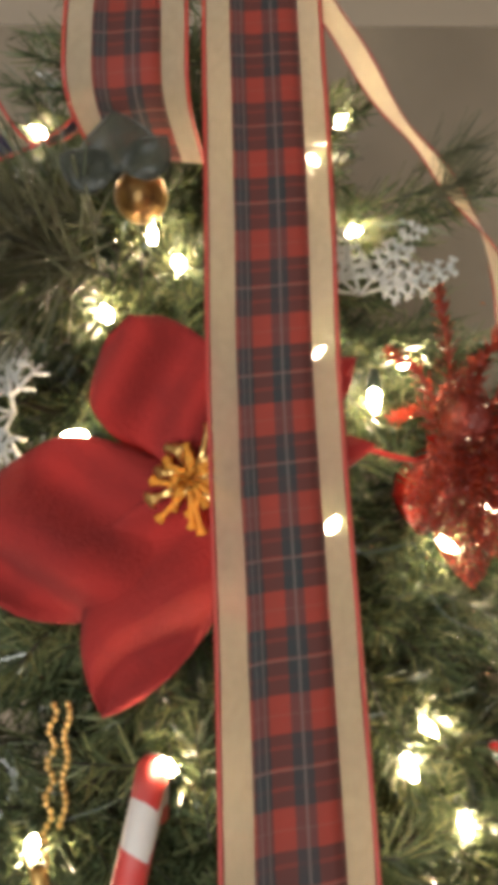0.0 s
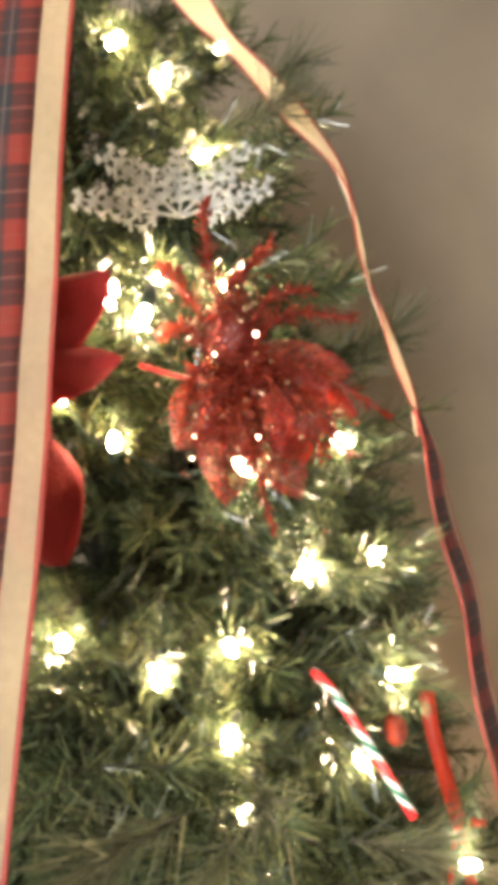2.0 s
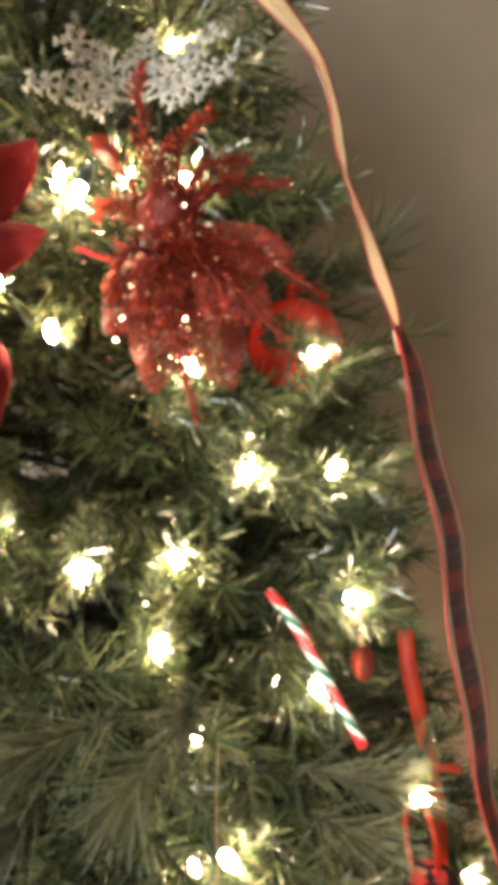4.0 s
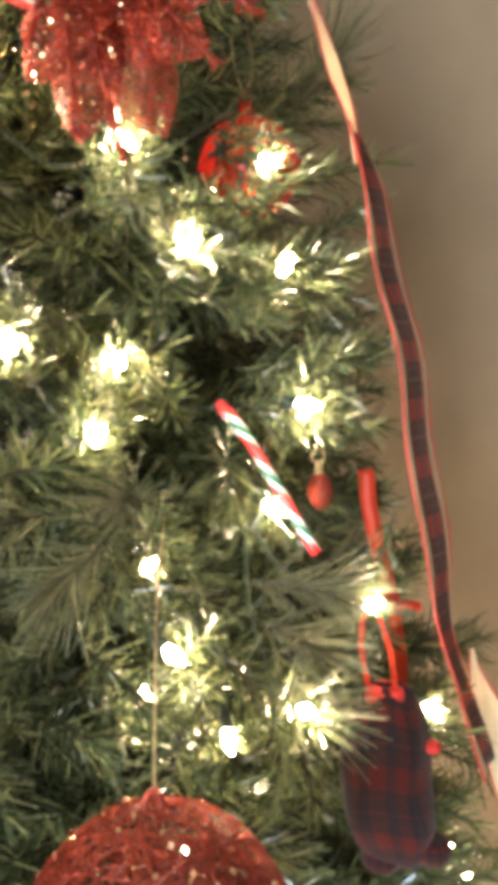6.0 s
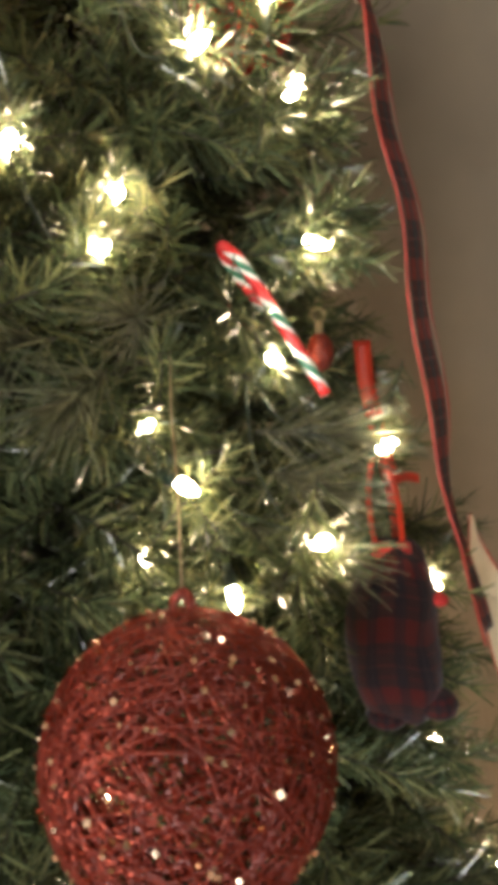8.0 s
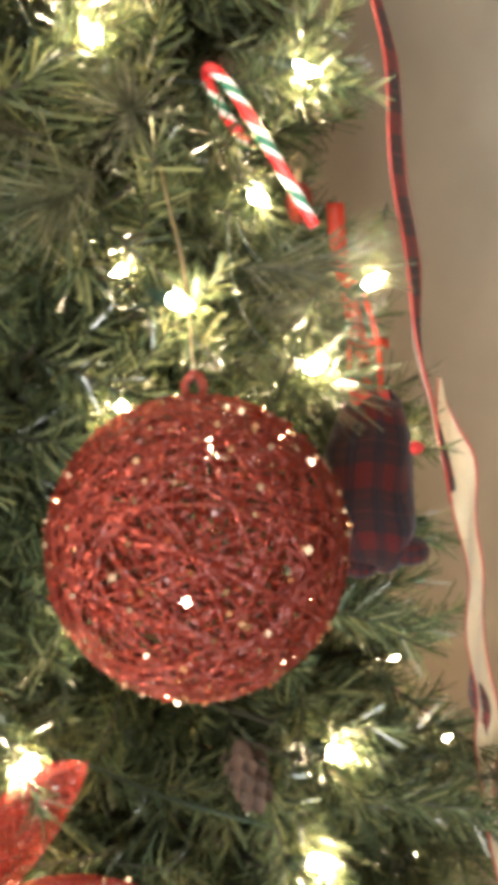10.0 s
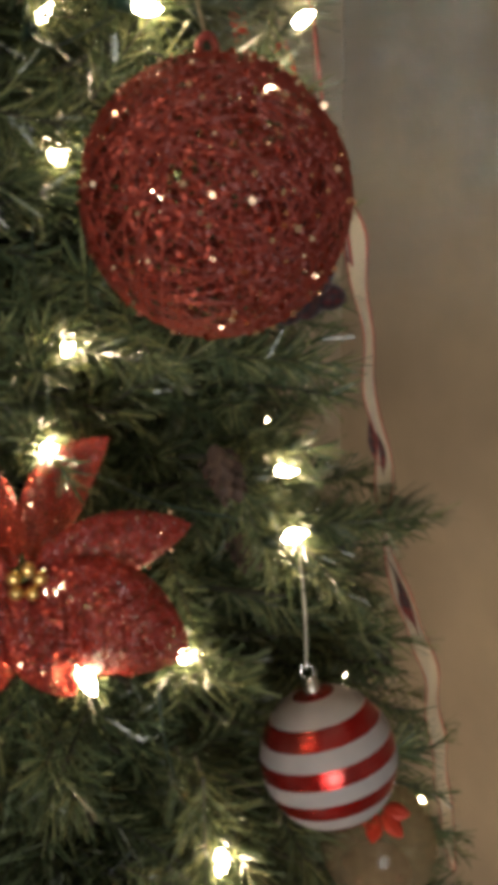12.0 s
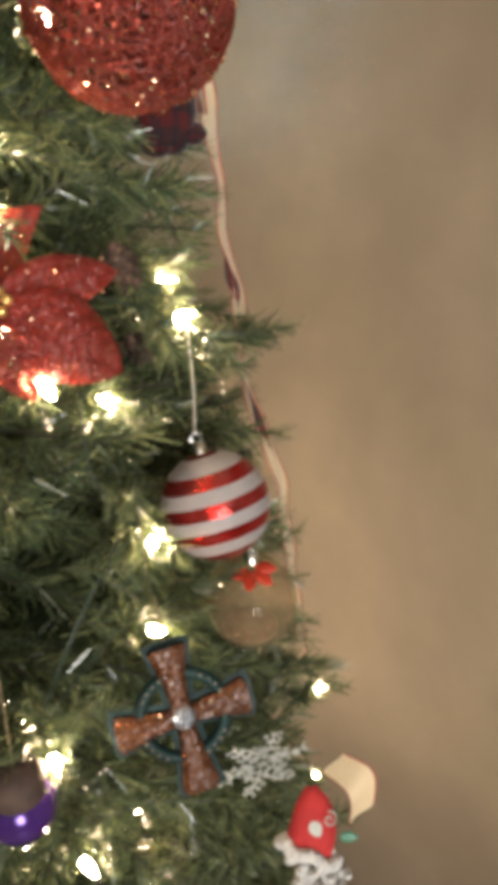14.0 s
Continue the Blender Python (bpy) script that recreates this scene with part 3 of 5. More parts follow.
# places of the bulbs
UPPER_BULBS = [
    (0.110, 0.577, 2.059), (0.060, 0.503, 2.038), (-0.076, 0.467, 2.037), (0.086, 0.506, 2.008), (-0.015, 0.475, 1.968),
    (0.107, 0.512, 1.961), (0.008, 0.428, 1.936), (-0.031, 0.413, 1.911), (0.076, 0.499, 1.886), (0.125, 0.469, 1.870),
    (0.073, 0.427, 1.867), (-0.047, 0.389, 1.847), (0.102, 0.392, 1.846), (0.050, 0.400, 1.814), (0.076, 0.405, 1.789),
    (0.179, 0.534, 1.774), (0.134, 0.438, 1.768),
]
MIDDLE_BULBS = [
    (0.168, 0.421, 1.716), (0.197, 0.480, 1.710), (-0.004, 0.335, 1.703), (0.053, 0.374, 1.695), (0.099, 0.379, 1.676),
    (0.114, 0.451, 1.666), (-0.075, 0.353, 1.661), (0.203, 0.488, 1.637), (0.123, 0.402, 1.636), 
    (0.176, 0.497, 1.580), (0.099, 0.499, 1.546), (0.235, 0.470, 1.537), (0.152, 0.405, 1.532), 
    (0.208, 0.420, 1.503), (0.100, 0.478, 1.474), 
]
LOWER_BULBS = [
    (0.151, 0.470, 1.455), (0.106, 0.275, 1.285),
    (0.255, 0.568, 1.431), (0.100, 0.398, 1.386), (0.095, 0.332, 1.359), (0.093, 0.314, 1.303), (0.216, 0.445, 1.290),
    (0.208, 0.377, 1.283), (0.144, 0.325, 1.253), (0.152, 0.265, 1.190),
     (0.157, 0.286, 1.111), (0.083, 0.227, 1.090), (0.428, 0.715, 0.705), (0.094, 0.233, 0.988),
    (0.396, 0.504, 0.781), (0.415, 0.530, 0.600),
]
bulb_places = [Vector(p) for p in UPPER_BULBS + MIDDLE_BULBS + LOWER_BULBS]
front_bulbs = len(bulb_places)
# unseen bulbs round the far side, half turned to the wall to light it
far = 0
while far < 90:
    zz, a = 0.25 + 1.6 * rng.random() ** 1.5, rng.uniform(0, 6.28) if far % 2 else rng.uniform(0.5, 1.7)
    facing_view = math.cos(a - math.radians(-65))
    if facing_view > -0.35 and zz > 0.85:
        continue
    r = tree_radius(zz) - 0.05
    bulb_places.append(Vector((AXIS[0] + r * math.cos(a), AXIS[1] + r * math.sin(a), zz)))
    far += 1
# added unseen bulbs deep in the branches and wall side, to brighten foliage and wall
for _ in range(18):
    zz, a = rng.uniform(0.55, 0.95), rng.uniform(-2.3, -0.3)
    r = tree_radius(zz) * rng.uniform(0.55, 0.72)
    bulb_places.append(Vector((AXIS[0] + r * math.cos(a), AXIS[1] + r * math.sin(a), zz)))
for k in range(18):
    zz, a = 0.36 + 0.050 * k, rng.uniform(0.12, 0.5)
    r = tree_radius(zz) - rng.uniform(0.06, 0.09)
    bulb_places.append(Vector((AXIS[0] + r * math.cos(a), AXIS[1] + r * math.sin(a), zz)))
# twigs that carry the bulbs, set close so lit needles make a starry glare
for p in bulb_places[:front_bulbs]:
    out = Vector((p.x - AXIS[0], p.y - AXIS[1], 0)).normalized()
    for _ in range(6):
        d = (out * rng.uniform(0.5, 1.1) + Vector((rng.normal(0, 0.5), rng.normal(0, 0.5), rng.normal(0, 0.5)))).normalized()
        size = rng.uniform(0.5, 0.75)
        root = p - d * rng.uniform(0.03, 0.05) - out * 0.012 + Vector((rng.normal(0, 0.008), rng.normal(0, 0.008), rng.normal(0, 0.009)))
        if not parted(root + d * 0.08 * size) and not parted(root + d * 0.04 * size):
            placed.append((aim(root, d, rng.uniform(0, 6.28), size), int(rng.integers(0, len(TWIGS))), math.atan2(out.y, out.x), p.z, 0.9))

# branch tips that stand out past the rest
for x, y, z in TIPS:
    tip = Vector((x, y, z))
    out = Vector((x - AXIS[0], y - AXIS[1], 0)).normalized()
    for w in (-0.35, 0.0, 0.3):
        if parted(tip - out * 0.03):
            continue
        d = (out + out.cross(Vector((0, 0, 1))) * w + Vector((0, 0, 0.08 + 0.3 * w))).normalized()
        placed.append((aim(tip - d * 0.085 - out * 0.01 * abs(w), d, rng.uniform(0, 6.28), 0.9), int(rng.integers(0, len(TWIGS))), math.atan2(out.y, out.x), z, 1.0))
tree = thing("christmas_tree", (AXIS[0], AXIS[1], 0.0), "green artificial christmas tree crowded with lights and red ornaments", "christmas tree")
IN_TREE = Matrix.Translation((-AXIS[0], -AXIS[1], 0))
trunk = Shape().tube([(0, 0, -0.22), (0, 0, 0.8), (0, 0, 1.6), (0, 0, 2.36)], [0.022, 0.02, 0.016, 0.008], 10)
part("trunk", trunk.mesh("trunk", STEM), tree)
stand = Shape()
for k in range(4):
    c, s_ = math.cos(k * math.pi / 2), math.sin(k * math.pi / 2)
    stand.tube([(0, 0, -0.05), (0.15 * c, 0.15 * s_, -0.18), (0.3 * c, 0.3 * s_, -0.244)], 0.006, 6)
part("stand", stand.mesh("stand", SOCKET), tree)
bough_mesh = boughs.mesh("far_bough", STEM)
bough_mesh.transform(IN_TREE)
tagged(part("far_bough", bough_mesh, tree), "", "", "", "stuff")
for one in near_boughs:
    me = one.mesh("bough", STEM)
    me.transform(IN_TREE)
    part("bough", me, tree)
near = sorted(range(len(placed)), key=lambda i: (math.cos(placed[i][2] - math.radians(-50)) < 0.35) * 4 + (abs(placed[i][3] - 1.5) > 0.5) * 2 + (1 - placed[i][4]))[:290]
near_set = set(near)
for i in near:
    m, k = placed[i][:2]
    ob = part("twig", TWIG_MESH[k], tree)
    ob.matrix_local = IN_TREE @ m
all_q, all_i = [], []
for i, (m, k, *_rest) in enumerate(placed):
    if i in near_set:
        continue
    q, idx = TWIGS[k]
    mm = np.array(IN_TREE @ m)
    all_q.append(q.reshape(-1, 3) @ mm[:3, :3].T + mm[:3, 3])
    all_i.append(idx)
tagged(part("needles", quad_mesh("needles", np.concatenate(all_q).reshape(-1, 4, 3), [NEEDLE, STEM], np.concatenate(all_i)), tree), "", "", "", "stuff")

# long-needled pine tufts worked in between the branches
for x, y, z, dx, dy, dz, size in ((-0.022, 0.395, 1.925, -0.3, -0.8, 0.1, 1.15), (-0.055, 0.385, 1.95, -0.6, -0.6, 0.3, 1.1), (-0.02, 0.40, 1.95, -0.4, -0.7, 0.1, 1.0),
                                 (-0.03, 0.385, 1.935, -0.5, -0.8, -0.3, 1.1), (-0.06, 0.38, 1.90, -0.8, -0.5, -0.1, 1.0), (0.145, 0.490, 1.985, 0.9, -0.2, 0.15, 0.5), (0.15, 0.485, 1.965, 0.6, -0.5, 0.1, 0.5), (0.175, 0.600, 1.815, 0.7, -0.3, 0.6, 0.75),
                                 (0.10, 0.40, 1.60, -0.5, -0.8, 0.0, 0.85), (0.07, 0.385, 1.57, -0.2, -0.9, -0.2, 0.85), (0.055, 0.36, 1.50, -0.3, -0.9, -0.3, 0.8), (0.135, 0.42, 1.605, 0.1, -0.9, 0.1, 0.6), (0.12, 0.405, 1.585, -0.2, -0.9, -0.35, 0.65),
                                 (0.295, 0.53, 1.215, 0.9, 0.1, -0.05, 0.5), (0.168, 0.475, 1.545, 1.0, -0.1, -0.05, 0.75), (0.175, 0.468, 1.525, 0.9, -0.3, -0.2, 0.7), (0.16, 0.46, 1.50, 0.8, -0.4, -0.1, 0.8)):
    ob = part("pine_tuft", PINE_MESH[int(rng.integers(0, 3))], tree)
    ob.matrix_local = IN_TREE @ aim((x, y, z), (dx, dy, dz), rng.uniform(0, 6.28), size)

# ---- string of lights ----
lights = thing("light_string", (AXIS[0], AXIS[1], 1.2), "string of lit warm white mini bulbs on green wire", "string lights")
shift = Matrix.Translation((-AXIS[0], -AXIS[1], -1.2))
bulb_me = Shape().lathe([(0.0020, 0.0), (0.0028, 0.003), (0.0031, 0.006), (0.0025, 0.010), (0.0011, 0.0135), (0.0001, 0.0148)], 10).mesh("bulb", BULB)
socket_me = Shape().lathe([(0.0001, -0.012), (0.0024, -0.012), (0.0028, -0.008), (0.0034, -0.007), (0.0034, 0.001), (0.0024, 0.0015)], 10).mesh("socket", SOCKET)
for p in bulb_places:
    out = Vector((p.x - AXIS[0], p.y - AXIS[1], 0)).normalized()
    d = out + Vector((rng.uniform(-0.7, 0.7), rng.uniform(-0.7, 0.7), rng.uniform(-0.9, 0.8)))
    ob = part("bulb", bulb_me, lights)
    ob.matrix_local = shift @ aim(p - d.normalized() * 0.008, d, 0)
    part("socket", socket_me, ob, "green plastic socket")
order = sorted(bulb_places, key=lambda p: (round(p.z / 0.11), math.atan2(p.y - AXIS[1], p.x - AXIS[0]) * (1 if round(p.z / 0.11) % 2 else -1)))
for a, b in zip(order, order[1:]):
    if (a - b).length < 0.25:
        mid = (a + b) / 2
        inward = Vector((AXIS[0] - mid.x, AXIS[1] - mid.y, 0)).normalized() * 0.035
        back_a = Vector((AXIS[0] - a.x, AXIS[1] - a.y, 0)).normalized() * 0.024
        back_b = Vector((AXIS[0] - b.x, AXIS[1] - b.y, 0)).normalized() * 0.024
        part("wire", Shape().tube([shift @ q for q in spline([a + back_a, mid + inward + Vector((0, 0, -0.012)), b + back_b], 4)], 0.0009, 4, False).mesh("wire", SOCKET), lights)


# ---- ornament helpers ----
def facing(centre, toward, lean=0.0):
    """A pose at centre with x to the right, y up and z towards the viewer's side; lean turns it in its own plane, in degrees."""
    zax = Vector(toward).normalized()
    xax = Vector((0, 0, 1)).cross(zax).normalized()
    yax = zax.cross(xax)
    m = Matrix((xax, yax, zax)).transposed().to_4x4()
    return Matrix.Translation(centre) @ m @ Matrix.Rotation(radians(lean), 4, "Z")


def thick(ob, metres):
    mod = ob.modifiers.new("thickness", "SOLIDIFY")
    mod.thickness, mod.offset = metres, 0.0
    return ob


def petal(angle, length, width, rise, cup, tip=0.9, wave=0.0, start=0.004, rows=14, cols=8, seed=0, blunt=0.75):
    """A leaf-shaped sheet from the middle outwards, pointed at its end, lifted by rise and cupped across."""
    a = radians(angle)
    d, side = Vector((math.cos(a), math.sin(a), 0)), Vector((-math.sin(a), math.cos(a), 0))
    out = []
    for i in range(rows + 1):
        s = i / rows
        w = width / 2 * (math.sin(math.pi * s ** tip) ** blunt * 0.96 + 0.04 * (1 - s)) if 0 < s < 1 else width * 0.03 * (1 - s)
        row = []
        for j in range(cols + 1):
            u = 2 * j / cols - 1
            lift = rise * s * (1.15 - 0.75 * s) - cup * w * u * u + wave * math.sin(9 * s + 3 * u + seed) * w - 0.0015 * math.exp(-40 * u * u)
            row.append(d * (start + s * length) + side * (w * u) + Vector((0, 0, lift)))
        out.append(row)
    return Shape().grid(out)


def flakes_mesh(name, points, size, mat, seed):
    """Small bright glitter flakes at the points, each turned its own way."""
    g = np.random.default_rng(seed)
    quads = []
    for p in points:
        a, b = g.normal(0, 1, 3), g.normal(0, 1, 3)
        a /= np.linalg.norm(a)
        b = np.cross(a, b)
        b /= np.linalg.norm(b)
        s = size * g.uniform(0.6, 1.4)
        p = np.array(p)
        quads.append((p - a * s, p - b * s, p + a * s, p + b * s))
    return quad_mesh(name, np.array(quads), [mat])


def brush(pts, length, count, seed, width=0.0014):
    """A frond: short tinsel leaves set along a line."""
    g = np.random.default_rng(seed)
    line, quads = spline(pts, 6), []
    for i in range(count):
        f = (i + 0.5) / count * (len(line) - 1)
        k = min(int(f), len(line) - 2)
        p, d = line[k].lerp(line[k + 1], f - k), (line[k + 1] - line[k]).normalized()
        ref = d.orthogonal().normalized()
        ref.rotate(Matrix.Rotation(g.uniform(0, 6.28), 3, d))
        n = length * g.uniform(0.7, 1.1) * (1.05 - 0.6 * i / count)
        tip = p + (ref * 0.8 + d * 0.6) * n
        w = d.cross(ref) * width
        quads.append([tuple(p - w), tuple(p + w), tuple(tip + w * 0.8), tuple(tip - w * 0.8)])
    return np.array(quads)


def fern(seed, length, sides, branch, width):
    """A flat flocked spray: a stem with paired side sprigs that fork, each a row of small blunt leaves."""
    g = np.random.default_rng(seed)
    sh = Shape()

    def sprig(p, d, n, level):
        side = Vector((-d.y, d.x, 0))
        q = p + d * n
        sh.tube([p, p.lerp(q, 0.5) + Vector((0, 0, g.uniform(-0.002, 0.002))), q], [width * 0.9, width, width * 0.7], 5)
        if level == 0:
            return
        for i in range(sides if level == 2 else 2):
            s = 0.22 + 0.72 * i / max(sides - 1 if level == 2 else 1.5, 1)
            for sg in (-1, 1):
                nd = (d * 0.62 + side * sg * 0.78 + Vector((0, 0, g.uniform(-0.3, 0.3)))).normalized()
                sprig(p.lerp(q, s), nd, (branch * (1.15 - 0.75 * s) if level == 2 else n * 0.36) * g.uniform(0.8, 1.15), level - 1)
    sprig(Vector((0, 0, 0)), Vector((1, 0, 0)), length, 2)
    return sh


def wired_ribbon(owner, pts, across, width, origin, tint_label="", u_split=(0.04, 0.23, 0.77, 0.96), ripple=0.0, inner=None):
    """A wire-edged ribbon along pts: tartan band, two sheer borders and two corded edges, each a part."""
    line, wide = spline(pts, 7), [w.normalized() for w in spline(across, 7)]
    o, run, rows = Vector(origin), 0.0, []
    for i, (p, w) in enumerate(zip(line, wide)):
        run += (p - line[i - 1]).length if i else 0.0
        out = w.cross(Vector((0, 0, 1)))
        sway = ripple * math.sin(run * 55.0)
        rows.append((p - o + out * sway, w, run, out))

    def sheet(u0, u1, n, fine=0.0):
        grid_rows, uvs = [], []
        for p, w, run, out in rows:
            us = [u0 + (u1 - u0) * k / n for k in range(n + 1)]
            grid_rows.append([p + w * ((u - 0.5) * width) + out * (fine * math.sin(run * 90 + u * 7) + 0.0015 * math.cos(u * 9.0)) for u in us])
            uvs.append([((u - u_split[1]) / (u_split[2] - u_split[1]), run / 0.0365) for u in us])
        return Shape().grid(grid_rows, False, uvs)
    thick(part("tartan_band", sheet(u_split[1], u_split[2], 6).mesh("tartan_band", inner or PLAID), owner), 0.0005)
    part("sheer_border", sheet(u_split[0], u_split[1], 3, 0.0006).mesh("sheer_border", SHEER), owner, "sheer gold organza border")
    part("sheer_border", sheet(u_split[2], u_split[3], 3, 0.0006).mesh("sheer_border", SHEER), owner, "sheer gold organza border")
    for u in (0.02, 0.98):
        part("corded_edge", Shape().tube([p + w * ((u - 0.5) * width) + out * 0.0015 * math.cos(u * 9.0) for p, w, run, out in rows], 0.0010, 5).mesh("corded_edge", REDWIRE), owner, "red corded edge")


def sheer_ribbon(owner, pts, across, width, origin, ripple=0.002, fade=(0.0, 0.0)):
    """A narrow organza ribbon with red corded edges along pts."""
    line, wide = spline(pts, 7), [w.normalized() for w in spline(across, 7)]
    o, run, rows, uvs = Vector(origin), 0.0, [], []
    total = sum((b - a).length for a, b in zip(line, line[1:]))
    for i, (p, w) in enumerate(zip(line, wide)):
        run += (p - line[i - 1]).length if i else 0.0
        sway = w.cross(Vector((0, 0, 1))) * ripple * math.sin(run * 60.0) + w * ripple * 0.8 * math.sin(run * 43.0)
        half = width / 2 * (1 + 0.18 * math.sin(run * 37.0))
        if fade[0]:
            half *= min(1.0, 0.08 + run / fade[0])
        if fade[1]:
            half *= min(1.0, 0.08 + (total - run) / fade[1])
        rows.append([p - o + sway + w * (half * u) + w.cross(Vector((0, 0, 1))) * 0.0015 * math.sin(run * 80 + 3 * u) for u in (-1, -0.5, 0, 0.5, 1)])
        uvs.append([(u, run / 0.03) for u in (0, 0.25, 0.5, 0.75, 1)])
    part("sheer_band", Shape().grid(rows, False, uvs).mesh("sheer_band", SHEER_LIT), owner, "sheer gold organza band")
    part("corded_edge", Shape().tube([r[4] for r in rows], 0.0009, 5).mesh("corded_edge", REDWIRE), owner, "red corded edge")
    part("corded_edge", Shape().tube([r[0] for r in rows], 0.0006, 5).mesh("corded_edge", REDWIRE), owner, "red corded edge")


def cap_and_loop(owner, top, r=0.006, mat=None):
    part("cap", Shape().lathe([(0.0001, 0.008), (r, 0.008), (r, 0.0), (r * 1.15, -0.002)], 14, Matrix.Translation(top)).mesh("cap", mat or SILVER), owner, "metal cap")
    ring = [Vector(top) + Vector((0.004 * math.cos(t), 0, 0.011 + 0.004 * math.sin(t))) for t in [k * math.pi / 6 for k in range(13)]]
    part("hanging_ring", Shape().tube(ring, 0.0006, 5).mesh("hanging_ring", mat or SILVER), owner)


def cord(owner, pts, radius, mat, name="cord"):
    return part(name, Shape().tube(spline(pts, 6), radius, 6).mesh(name, mat), owner)


# ---- ribbons of the tree top ----
bow = thing("ribbon_bow", (0.02, 0.44, 2.10), "wire-edged tartan ribbon bow with long tail hanging down the tree", "ribbon bow")
FRONT = (0.93, 0.36, 0.0)
wired_ribbon(bow, [(0.072, 0.41, 2.11), (0.074, 0.379, 2.055), (0.072, 0.365, 2.028), (0.067, 0.339, 1.934), (0.061, 0.325, 1.851), (0.058, 0.303, 1.766), (0.055, 0.274, 1.682), (0.052, 0.246, 1.60)],
             [FRONT] * 8, 0.0575, (0.02, 0.44, 2.10))
wired_ribbon(bow, [(0.015, 0.42, 2.12), (0.013, 0.375, 2.068), (0.011, 0.352, 2.018), (0.008, 0.358, 1.992), (0.006, 0.40, 1.980)],
             [FRONT, FRONT, (0.95, 0.3, 0), (0.95, 0.3, 0), FRONT], 0.056, (0.02, 0.44, 2.10))
wired_ribbon(bow, [(0.0, 0.41, 2.10), (-0.04, 0.37, 2.085), (-0.085, 0.37, 2.04), (-0.075, 0.39, 1.995), (-0.03, 0.405, 2.01), (0.0, 0.42, 2.06)],
             [(0.2, 0.6, 0.8), (0.3, 0.5, 0.8), (0.5, 0.6, 0.6), (0.5, 0.7, 0.4), (0.2, 0.8, 0.5), (0.2, 0.7, 0.6)], 0.056, (0.02, 0.44, 2.10), inner=NAVY)
part("knot", Shape().ball((0.02, -0.03, 0.01), 0.022, 14, 10, 0.8).mesh("knot", PLAID), bow)

garland = thing("ribbon_garland", (0.2, 0.55, 1.6), "wire-edged tartan and gold ribbon twisting down the tree's side", "ribbon")
GO = (0.2, 0.55, 1.6)
# sheer stretch from the top down to the shoulder
sheer_ribbon(garland, [(0.088, 0.430, 2.090), (0.106, 0.440, 2.055), (0.132, 0.455, 2.013), (0.144, 0.470, 1.999), (0.161, 0.485, 1.977), (0.184, 0.505, 1.950), (0.193, 0.525, 1.924), (0.201, 0.540, 1.877), (0.214, 0.550, 1.826), (0.221, 0.555, 1.796), (0.224, 0.560, 1.772)],
             [(0.6, 0.8, 0.2), (0.6, 0.8, 0.1), (0.6, 0.8, 0.0), (0.62, 0.78, 0.0), (0.64, 0.77, 0.0), (0.36, 0.93, 0.0), (0.0, 1.0, 0.0), (0.0, 1.0, 0.0), (0.18, 0.98, 0.0), (0.20, 0.98, 0.0), (0.06, 1.0, 0.0)], 0.030, GO, ripple=0.0012, fade=(0.0, 0.05))
# tartan stretch
wired_ribbon(garland, [(0.223, 0.560, 1.790), (0.233, 0.588, 1.740), (0.250, 0.581, 1.636), (0.260, 0.568, 1.539), (0.270, 0.565, 1.470), (0.277, 0.570, 1.435), (0.291, 0.578, 1.395)],
             [(0.05, 1.0, 0.0), (0.24, 0.97, 0.0), (0.28, 0.96, 0.0), (0.28, 0.96, 0.0), (0.06, 1.0, 0.0), (0.16, 0.98, 0.0), (0.24, 0.97, 0.0)], 0.052, GO, u_split=(0.04, 0.30, 0.68, 0.96), ripple=0.002)
# sheer stretch below, with two turns that show the tartan
sheer_ribbon(garland, [(0.279, 0.578, 1.471), (0.281, 0.580, 1.455), (0.285, 0.582, 1.435), (0.298, 0.585, 1.397), (0.304, 0.585, 1.347), (0.308, 0.575, 1.295), (0.309, 0.560, 1.263), (0.315, 0.553, 1.223), (0.316, 0.555, 1.176), (0.329, 0.555, 1.125), (0.344, 0.550, 1.090), (0.358, 0.550, 1.042), (0.368, 0.550, 0.980), (0.377, 0.550, 0.920), (0.388, 0.550, 0.848), (0.393, 0.540, 0.802)],
             [(0.37, 0.93, 0.0), (0.61, 0.80, 0.0), (0.80, 0.60, 0.0), (0.76, 0.65, 0.0), (0.58, 0.81, 0.0), (0.55, 0.83, 0.0), (0.45, 0.89, 0.0), (0.80, 0.68, 0.0), (0.38, 0.93, 0.0), (0.60, 0.80, 0.0), (0.53, 0.85, 0.0), (0.75, 0.66, 0.0), (0.70, 0.71, 0.0), (0.65, 0.76, 0.0), (0.76, 0.65, 0.0), (0.67, 0.74, 0.0)], 0.025, GO, ripple=0.0012, fade=(0.06, 0.04))
# its loose end, curling out below
sheer_ribbon(garland, [(0.368, 0.415, 0.768), (0.385, 0.388, 0.760), (0.385, 0.376, 0.726)],
             [(0.8, 0.0, 0.6), (0.85, 0.1, 0.5), (0.9, 0.1, 0.4)], 0.030, GO, ripple=0.002)
for pts in ([(0.303, 0.560, 1.276), (0.307, 0.554, 1.255), (0.311, 0.550, 1.236)], [(0.315, 0.551, 1.165), (0.325, 0.551, 1.135), (0.335, 0.548, 1.108), (0.345, 0.545, 1.085)]):
    rows = []
    line = spline(pts, 6)
    for i, p in enumerate(line):
        w = 0.0075 * math.sin(math.pi * (i + 0.3) / (len(line) - 0.4))
        rows.append([p - Vector(GO) + Vector((u * w, u * w * 0.4, -0.004 * u)) for u in (-1, -0.3, 0.3, 1)])
    thick(part("tartan_turn", Shape().grid(rows).mesh("tartan_turn", PLAID), garland), 0.0005)

